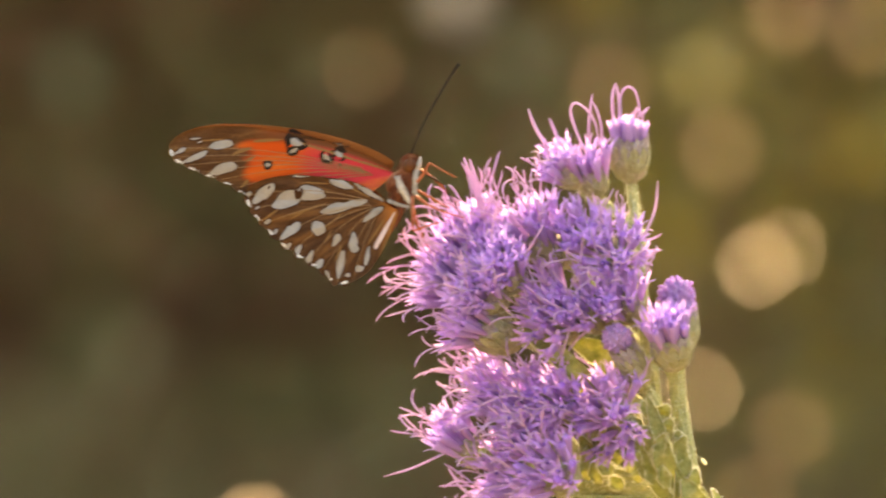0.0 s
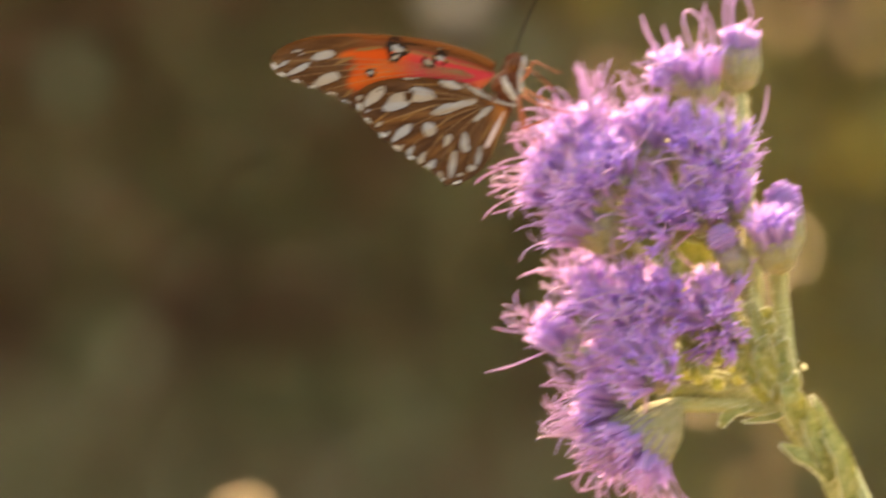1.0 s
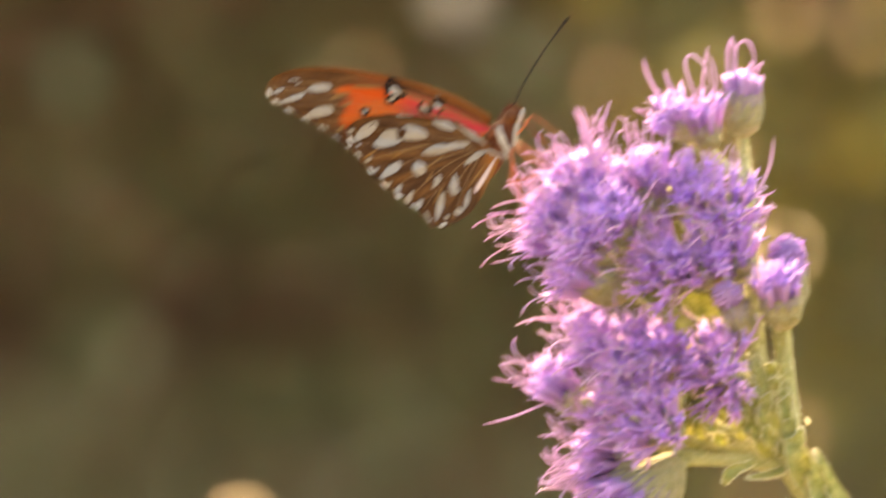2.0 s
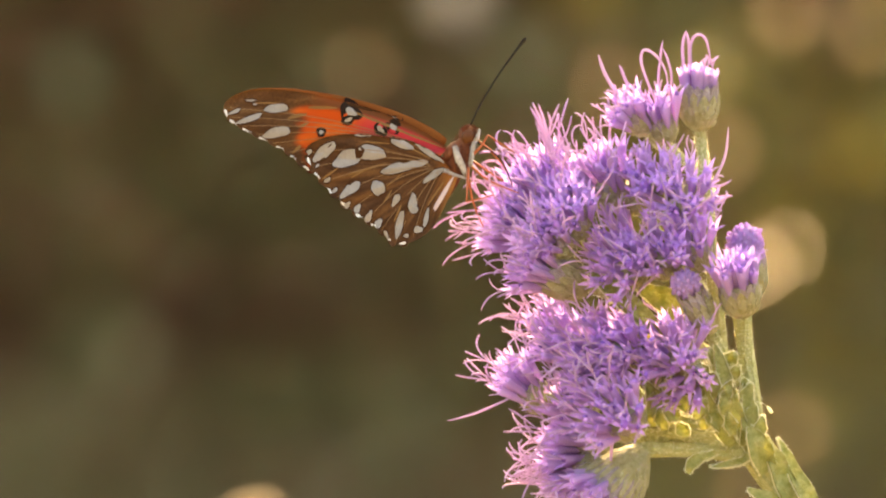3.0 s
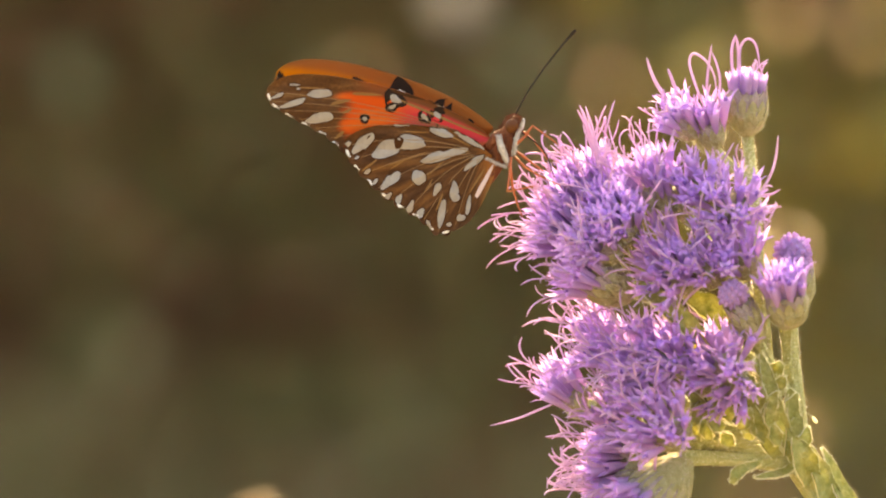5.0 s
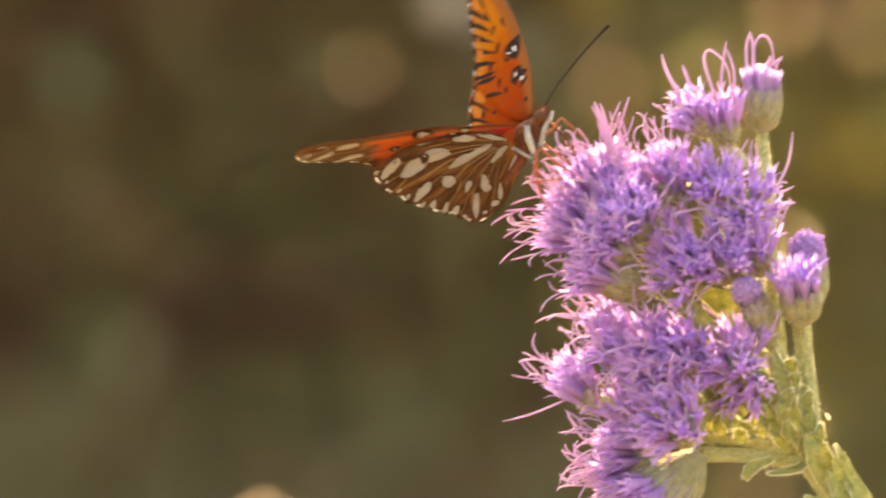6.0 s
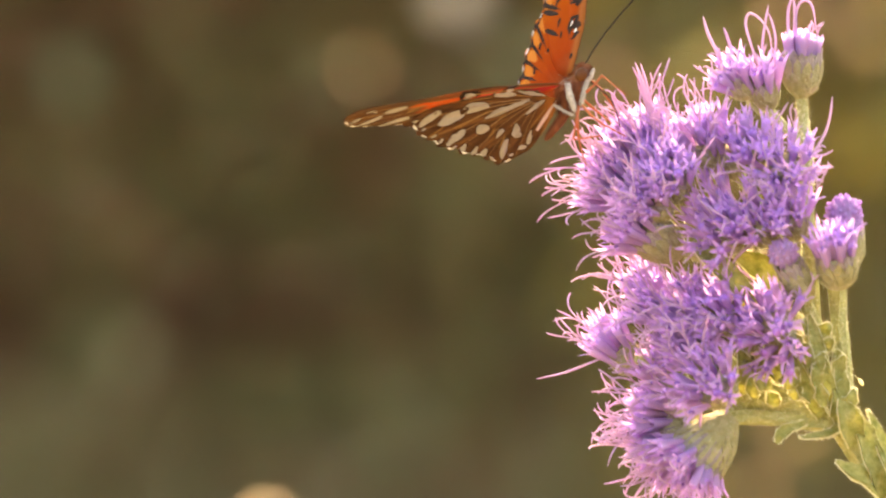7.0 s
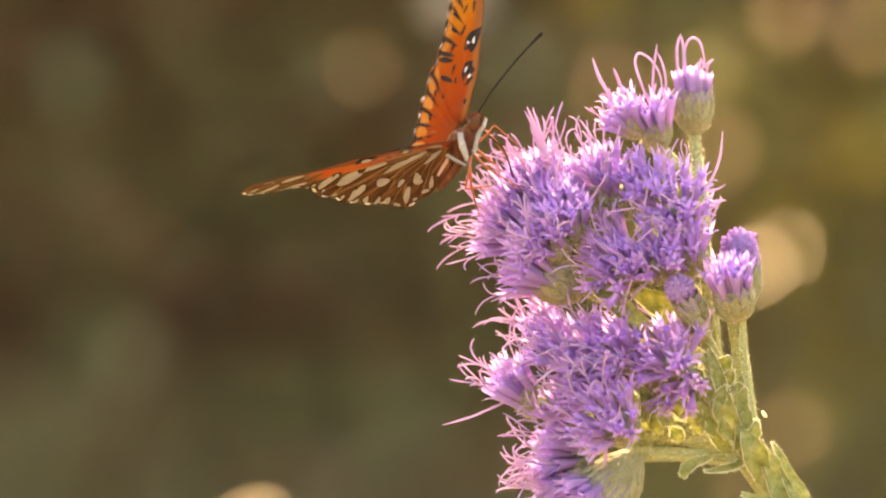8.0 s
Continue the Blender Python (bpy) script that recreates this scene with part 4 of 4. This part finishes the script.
def butterfly():
    rng = np.random.default_rng(3)
    root = tagged(new("butterfly"), "orange and brown butterfly with silver-spotted wings on a purple flower", "butterfly")
    fur = hairy("rust_fur", rng)
    white = Mat("white_fur", 0.75, 0.2)
    white = white.done(white.ramp(white.noise(1500, 3), [(0.3, (0.36, 0.31, 0.27)), (0.7, (0.56, 0.50, 0.44))]))
    leg_mat = Mat("orange_leg", 0.45, 0.4).done((0.50, 0.13, 0.05), 0.2)
    eye_mat = Mat("brown_eye", 0.4, 0.15).done((0.11, 0.036, 0.012))
    dark = Mat("antenna_black", 0.6, 0.12).done((0.022, 0.015, 0.010))

    def at(x, y, deep=0.0):
        return Vector(((x - BODY[0]) * 1e-4, deep * MM, -(y - BODY[1]) * 1e-4))

    lean = Matrix.Rotation(radians(22), 3, "Y")
    s = Shape()
    s.ball(at(890, 272), 2.05 * MM, 1.75 * MM, 4.0 * MM, lean, 18, 12)
    s.ball(at(880, 262), 1.5 * MM, 1.4 * MM, 2.4 * MM, Matrix.Rotation(radians(50), 3, "Y"), 14, 9)
    for _ in range(1300):
        n = Vector(rng.normal(size=3)).normalized()
        p = at(889, 271) + lean @ Vector((n.x * 2.1 * MM, n.y * 1.72 * MM, n.z * 4.0 * MM))
        q = p + (lean @ n + Vector(rng.normal(size=3)) * 0.5).normalized() * 0.75 * MM
        w = n.orthogonal().normalized() * 0.06 * MM
        s.add([p - w, p + w, q], [(0, 1, 2)], 0)
    part("thorax", s.mesh("thorax", [fur]), root, "furry rust-brown thorax")
    s = Shape()
    line = glide([at(886, 296), at(875, 318), at(862, 338), at(850, 356)], 6)
    s.tube(line, [v * MM for v in ramp_of([0.95, 0.95, 0.85, 0.7, 0.3], len(line))], 12)
    part("abdomen", s.mesh("abdomen", [fur]), root, "slim orange-brown abdomen")
    for pts, r in (([(882, 254, -1.4), (887, 275, -1.6), (898, 300, -1.2)], (0.7, 1.25, 0.8)), ([(916, 246, -1.1), (912, 265, -1.2), (908, 286, -1.0)], (0.55, 0.8, 0.55)), ([(862, 294, -1.7), (878, 302, -1.7), (894, 308, -1.4)], (0.25, 0.36, 0.25))):
        s = Shape()
        line = glide([at(*p) for p in pts], 6)
        rad = [v * 0.54 * MM for v in ramp_of(r, len(line))]
        s.tube(line, rad, 8)
        for _ in range(320):
            i = int(rng.random() * len(line))
            n = Vector((rng.normal(), -abs(rng.normal()), rng.normal())).normalized()
            p = line[i] + n * rad[i] * 0.9
            q = p + (n + Vector((rng.normal() * 0.4, 0, rng.normal() * 0.4 - 0.5))).normalized() * (0.25 + 0.3 * rng.random()) * MM
            w = n.orthogonal().normalized() * 0.05 * MM
            s.add([p - w, p + w, q], [(0, 1, 2)], 0)
        part("white_stripe", s.mesh("white_stripe", [white]), root, "white furry stripe on the thorax")
    s = Shape()
    s.ball(at(908, 234), 1.35 * MM, 1.4 * MM, 1.6 * MM, lean, 16, 10)
    for _ in range(1300):
        n = Vector(rng.normal(size=3)).normalized()
        p = at(908, 234) + n * 1.4 * MM
        q = p + (n + Vector(rng.normal(size=3)) * 0.4).normalized() * 0.8 * MM
        w = n.orthogonal().normalized() * 0.06 * MM
        s.add([p - w, p + w, q], [(0, 1, 2)], 0)
    skull = part("head", s.mesh("head", [fur]), root, "rust-brown furry head")
    for sg in (-1, 1):
        s = Shape()
        s.ball(at(905, 237, sg * 1.15), 1.15 * MM, 0.85 * MM, 1.3 * MM, lean, 16, 12)
        part("eye", s.mesh("eye", [eye_mat]), skull, "glossy brown compound eye")
        s = Shape()
        line = glide([at(914, 248, sg * 0.7), at(921, 238, sg * 0.8), at(926, 224, sg * 0.6)], 5)
        s.tube(line, [v * MM for v in ramp_of([0.45, 0.55, 0.2], len(line))], 8)
        part("palp", s.mesh("palp", [white]), skull, "whitish furry palp")
        s = Shape()
        dx = 0 if sg < 0 else 1
        line = glide([at(911, 216, sg * 0.6), at(932 + dx, 176, sg * 1.6), at(966 + dx, 126, sg * 2.6), at(1004 + dx, 78, sg * 3.2), at(1014 + dx, 68, sg * 3.3)], 7)
        r = ramp_of([0.15, 0.12, 0.11, 0.11, 0.12, 0.28, 0.16], len(line))
        s.tube(line, [v * MM for v in r], 7)
        part("antenna", s.mesh("antenna", [dark]), skull, "thin black clubbed antenna")
    s = Shape()
    line = glide([at(922, 248, -0.2), at(950, 268, -0.8), at(966, 288, -1.2), at(980, 326, -1.5)], 6)
    s.tube(line, [0.13 * MM] * len(line), 6)
    part("proboscis", s.mesh("proboscis", [dark]), skull, "dark curved proboscis")
    for pts in ([(914, 268, -1.2), (928, 255, -2.0), (941, 236, -2.4), (985, 268, -2.6)], [(924, 246, 0.6), (944, 262, 0.8), (962, 284, 1.0), (972, 300, 1.0)],
                [(904, 292, -1.4), (901, 325, -2.6), (898, 352, -3.0), (946, 342, -3.4)], [(910, 290, -0.8), (928, 308, -1.6), (950, 322, -2.2), (990, 340, -2.6)],
                [(902, 300, 0.8), (908, 345, 1.8), (916, 372, 2.2), (926, 396, 2.0)], [(912, 280, 1.0), (940, 300, 2.2), (965, 318, 2.6)]):
        s = Shape()
        line = []
        for a, b in zip(pts[:-1], pts[1:]):
            line += [at(*a).lerp(at(*b), t) for t in (0.0, 0.5, 0.93)]
        line.append(at(*pts[-1]))
        s.tube(line, [v * MM for v in ramp_of([0.28, 0.2, 0.18, 0.14, 0.09], len(line))], 7)
        part("leg", s.mesh("leg", [leg_mat]), root, "thin orange jointed leg")
    made = []
    for side in (-1, 1):
        for hind in (False, True):
            pts, home, edge = (HIND_LINE, HIND_ROOT, HIND_EDGE) if hind else (FORE_LINE, FORE_ROOT, FORE_EDGE)
            w = wing("hindwing" if hind else "forewing", "brown hindwing with silver spots beneath, orange above" if hind else "orange-red and brown forewing with silver and black spots",
                     root, pts, home, edge, side, HIND_UNDER if hind else FORE_UNDER, HIND_UPPER if hind else FORE_UPPER)
            dress_wing(w, home, side, hind, edge_points(pts, edge, 17 if hind else 15))
            made.append(w)
    return root, made


insect, (near_fore, near_hind, far_fore, far_hind) = butterfly()


# ---- how things move ----
GLINT_ROWS = [(t, pose(*spot(x, y + 20, 4.2))) for t, x, y in ((0.0, 450, 912), (0.5, 444, 908), (1.0, 430, 906), (1.5, 410, 900), (2.0, 425, 908), (3.5, 458, 916), (4.5, 460, 920), (6.0, 466, 920), (6.5, 474, 920), (7.0, 470, 916), (8.0, 455, 912))]


def motions():
    walk(plant, [
        (0.0, pose(0.3140, 0.0729, -0.0044, 0.70, -1.32, -0.75)),
        (0.2, pose(0.3142, 0.0564, -0.0045, -0.19, -1.50, -0.90)),
        (0.3, pose(0.3160, 0.0452, -0.0041, -0.79, -1.61, -1.04)),
        (0.4, pose(0.3200, 0.0367, -0.0020, -1.28, -1.76, -1.13)),
        (0.5, pose(0.3221, 0.0286, -0.0000, -1.75, -1.78, -1.20)),
        (0.6, pose(0.3135, 0.0251, -0.0004, -1.89, -1.21, -1.24)),
        (0.8, pose(0.2989, 0.0182, -0.0001, -2.15, -0.19, -1.32)),
        (1.0, pose(0.2900, 0.0113, 0.0012, -2.42, 0.70, -1.41)),
        (1.5, pose(0.2706, 0.0763, -0.0005, 0.81, 2.14, 0.22)),
        (2.0, pose(0.2858, 0.1016, -0.0040, 2.08, 0.81, 0.91)),
        (2.2, pose(0.2943, 0.0910, -0.0054, 1.52, 0.11, 1.23)),
        (3.3, pose(0.3069, 0.0484, 0.0008, -0.41, -0.44, -0.66)),
        (3.5, pose(0.3000, 0.0599, 0.0000, -0.00, -0.00, -0.00)),
        (4.0, pose(0.2968, 0.0901, -0.0024, 1.71, 0.33, 0.24)),
        (4.5, pose(0.2977, 0.1051, -0.0028, 2.44, 0.32, 0.44)),
        (4.7, pose(0.2978, 0.1051, -0.0018, 2.44, 0.32, 0.44)),
        (5.8, pose(0.2976, 0.0958, -0.0009, 2.01, 0.33, 0.34)),
        (6.0, pose(0.2954, 0.0958, -0.0023, 2.01, 0.56, 0.35)),
        (6.5, pose(0.2806, 0.1207, -0.0014, 3.06, 1.65, 0.85)),
        (7.0, pose(0.2727, 0.0923, -0.0018, 1.82, 1.96, 0.27)),
        (7.5, pose(0.2905, 0.0365, -0.0019, -0.66, 0.50, -1.33)),
        (8.0, pose(0.3065, 0.0601, -0.0004, 0.20, -0.46, -0.47)),
    ])
    walk(insect, [
        (0.0, pose(-0.0075, 0.0002, 1.2107, 0, -6.74, 0)),
        (0.2, pose(-0.0111, 0.0040, 1.2104, 0, -6.74, 0)),
        (0.3, pose(-0.0112, 0.0060, 1.2106, 0, -6.74, 0)),
        (0.4, pose(-0.0103, 0.0085, 1.2119, 0, -6.74, 0)),
        (0.5, pose(-0.0087, 0.0105, 1.2135, 0, -6.74, 0)),
        (0.6, pose(-0.0047, 0.0100, 1.2158, 0, -7.20, 0)),
        (0.8, pose(0.0016, 0.0088, 1.2231, 0, -8.80, 0)),
        (1.0, pose(0.0113, 0.0072, 1.2287, 0, -9.99, 0)),
        (1.5, pose(0.0224, -0.0037, 1.2312, 0, -5.91, 0)),
        (2.0, pose(0.0101, -0.0087, 1.2193, 0, -2.62, 0)),
        (2.2, pose(0.0037, -0.0094, 1.2139, 0, -2.62, 0)),
        (3.3, pose(0.0025, -0.0015, 1.2188, 0, -2.21, 0)),
        (3.5, pose(0.0055, -0.0020, 1.2206, 0, -2.21, 0)),
        (4.0, pose(0.0094, -0.0092, 1.2185, 0, -2.21, 0)),
        (4.5, pose(0.0101, -0.0107, 1.2165, 0, -0.00, 0)),
        (4.7, pose(0.0100, -0.0107, 1.2169, 0, -0.00, 0)),
        (5.8, pose(0.0118, -0.0105, 1.2191, 0, 4.00, 0)),
        (6.0, pose(0.0148, -0.0105, 1.2194, 0, 4.00, 0)),
        (6.5, pose(0.0240, -0.0097, 1.2246, 0, 4.00, 0)),
        (7.0, pose(0.0220, -0.0094, 1.2269, 0, 4.00, 0)),
        (7.5, pose(0.0074, -0.0051, 1.2219, 0, 4.00, 0)),
        (8.0, pose(0.0032, -0.0036, 1.2183, 0, 4.00, 0)),
    ])
    walk(near_fore, [
        (0.0, pose(-0.00125, -0.00040, 0.00272, 0.0, -0.0, 0.0)),
        (0.5, pose(-0.00188, -0.00040, 0.00249, 0.0, -0.0, 0.0)),
        (1.0, pose(-0.00178, -0.00040, 0.00264, 0.0, -0.0, 0.0)),
        (1.5, pose(-0.00173, -0.00040, 0.00223, 0.0, 0.0, 0.0)),
        (2.0, pose(-0.00195, -0.00040, 0.00170, 0.0, -0.0, 0.0)),
        (2.2, pose(-0.00215, -0.00040, 0.00156, 0.0, -0.0, 0.0)),
        (3.3, pose(-0.00219, -0.00040, 0.00141, 0.0, -0.0, 0.0)),
        (3.5, pose(-0.00189, -0.00040, 0.00139, 0.0, -0.0, 0.0)),
        (4.0, pose(-0.00174, -0.00040, 0.00144, 0.0, -0.0, 0.0)),
        (4.5, pose(-0.00170, -0.00040, 0.00130, 0.0, -0.0, 0.0)),
        (4.7, pose(-0.00185, -0.00040, 0.00115, 0.0, -0.0, 0.0)),
        (5.8, pose(-0.00239, -0.00080, 0.00186, 60.7, -13.3, -0.0)),
        (6.0, pose(-0.00209, -0.00080, 0.00178, 67.3, -16.0, -0.5)),
        (6.5, pose(-0.00197, -0.00080, 0.00123, 61.5, -27.6, 6.7)),
        (7.0, pose(-0.00192, -0.00080, 0.00164, 67.6, -17.8, 5.0)),
        (7.5, pose(-0.00344, -0.00080, 0.00051, 77.2, -23.0, 7.1)),
        (8.0, pose(-0.00149, -0.00080, 0.00052, 75.7, -19.7, 4.7)),
    ])
    walk(near_hind, [
        (0.0, pose(-0.00275, -0.00090, -0.00242, 0.0, 5.3, 0.0)),
        (0.5, pose(-0.00212, -0.00090, -0.00219, 0.0, 5.3, 0.0)),
        (1.0, pose(-0.00222, -0.00090, -0.00234, 0.0, 6.7, 0.0)),
        (1.5, pose(-0.00227, -0.00090, -0.00193, 0.0, 4.7, 0.0)),
        (2.0, pose(-0.00205, -0.00090, -0.00140, 0.0, 3.8, 0.0)),
        (2.2, pose(-0.00185, -0.00090, -0.00126, 0.0, 3.8, 0.0)),
        (3.3, pose(-0.00181, -0.00090, -0.00111, 0.0, 2.1, 0.0)),
        (3.5, pose(-0.00211, -0.00090, -0.00109, 0.0, 2.1, 0.0)),
        (4.0, pose(-0.00226, -0.00090, -0.00114, 0.0, 2.1, 0.0)),
        (4.5, pose(-0.00230, -0.00090, -0.00100, 0.0, 0.0, 0.0)),
        (4.7, pose(-0.00215, -0.00090, -0.00085, 0.0, 0.0, 0.0)),
        (5.8, pose(-0.00281, -0.00100, -0.00078, 32.0, -18.8, 2.6)),
        (6.0, pose(-0.00297, -0.00100, -0.00075, 33.3, -20.7, 5.8)),
        (6.5, pose(-0.00340, -0.00100, -0.00121, 39.9, -26.3, 12.2)),
        (7.0, pose(-0.00356, -0.00100, -0.00041, 48.6, -16.8, 9.2)),
        (7.5, pose(-0.00313, -0.00100, -0.00018, 57.6, -19.4, 4.2)),
        (8.0, pose(-0.00279, -0.00100, -0.00040, 57.3, -21.8, 4.7)),
    ])
    walk(far_fore, [
        (0.0, pose(-0.00087, 0.00060, 0.00419, 0.0, -2.2, 0.0)),
        (0.5, pose(-0.00150, 0.00060, 0.00396, 0.0, -2.2, 0.0)),
        (1.0, pose(-0.00132, 0.00060, 0.00409, 0.0, -2.2, 0.0)),
        (1.5, pose(-0.00138, 0.00060, 0.00370, 0.0, -2.2, 0.0)),
        (2.0, pose(-0.00168, 0.00060, 0.00319, 0.0, -2.2, 0.0)),
        (2.2, pose(-0.00188, 0.00060, 0.00305, 0.0, -2.2, 0.0)),
        (3.3, pose(-0.00193, 0.00060, 0.00290, 0.0, -2.2, 0.0)),
        (3.5, pose(-0.00163, 0.00060, 0.00289, 0.0, -2.2, 0.0)),
        (4.0, pose(-0.00148, 0.00060, 0.00293, 0.0, -2.2, 0.0)),
        (4.5, pose(-0.00150, 0.00060, 0.00280, 0.0, -2.2, 0.0)),
        (4.7, pose(-0.00165, 0.00060, 0.00265, 0.0, -2.2, 0.0)),
        (5.8, pose(-0.00014, 0.00000, 0.00405, -7.2, 20.0, -56.2)),
        (6.0, pose(0.00016, 0.00000, 0.00408, -14.8, 22.6, -63.5)),
        (6.5, pose(-0.00020, 0.00000, 0.00296, -25.7, 34.9, -79.0)),
        (7.0, pose(-0.00024, 0.00000, 0.00349, -23.0, 40.6, -76.6)),
        (7.5, pose(-0.00051, 0.00000, 0.00315, -35.3, 47.9, -91.6)),
        (8.0, pose(-0.00009, 0.00000, 0.00432, -22.5, 39.2, -76.4)),
    ])
    walk(far_hind, [
        (0.0, pose(-0.00272, 0.00130, -0.00212, 0.0, 5.3, 0.0)),
        (0.5, pose(-0.00209, 0.00130, -0.00190, 0.0, 5.3, 0.0)),
        (1.0, pose(-0.00217, 0.00130, -0.00205, 0.0, 6.7, 0.0)),
        (1.5, pose(-0.00224, 0.00130, -0.00163, 0.0, 4.7, 0.0)),
        (2.0, pose(-0.00204, 0.00130, -0.00110, 0.0, 3.8, 0.0)),
        (2.2, pose(-0.00183, 0.00130, -0.00096, 0.0, 3.8, 0.0)),
        (3.3, pose(-0.00180, 0.00130, -0.00081, 0.0, 2.1, 0.0)),
        (3.5, pose(-0.00210, 0.00130, -0.00079, 0.0, 2.1, 0.0)),
        (4.0, pose(-0.00225, 0.00130, -0.00084, 0.0, 2.1, 0.0)),
        (4.5, pose(-0.00230, 0.00130, -0.00070, 0.0, 0.0, 0.0)),
        (4.7, pose(-0.00215, 0.00130, -0.00055, 0.0, 0.0, 0.0)),
        (5.8, pose(-0.00059, 0.00153, 0.00092, -7.2, 20.0, -56.2)),
        (6.0, pose(-0.00058, 0.00151, 0.00099, -14.8, 22.6, -63.5)),
        (6.5, pose(-0.00127, 0.00209, 0.00035, -25.7, 34.9, -79.0)),
        (7.0, pose(-0.00131, 0.00235, 0.00109, -23.0, 40.6, -76.6)),
        (7.5, pose(-0.00166, 0.00271, 0.00122, -35.3, 47.9, -91.6)),
        (8.0, pose(-0.00112, 0.00229, 0.00186, -22.5, 39.2, -76.4)),
    ])
    walk(nodding_glint, GLINT_ROWS)


motions()
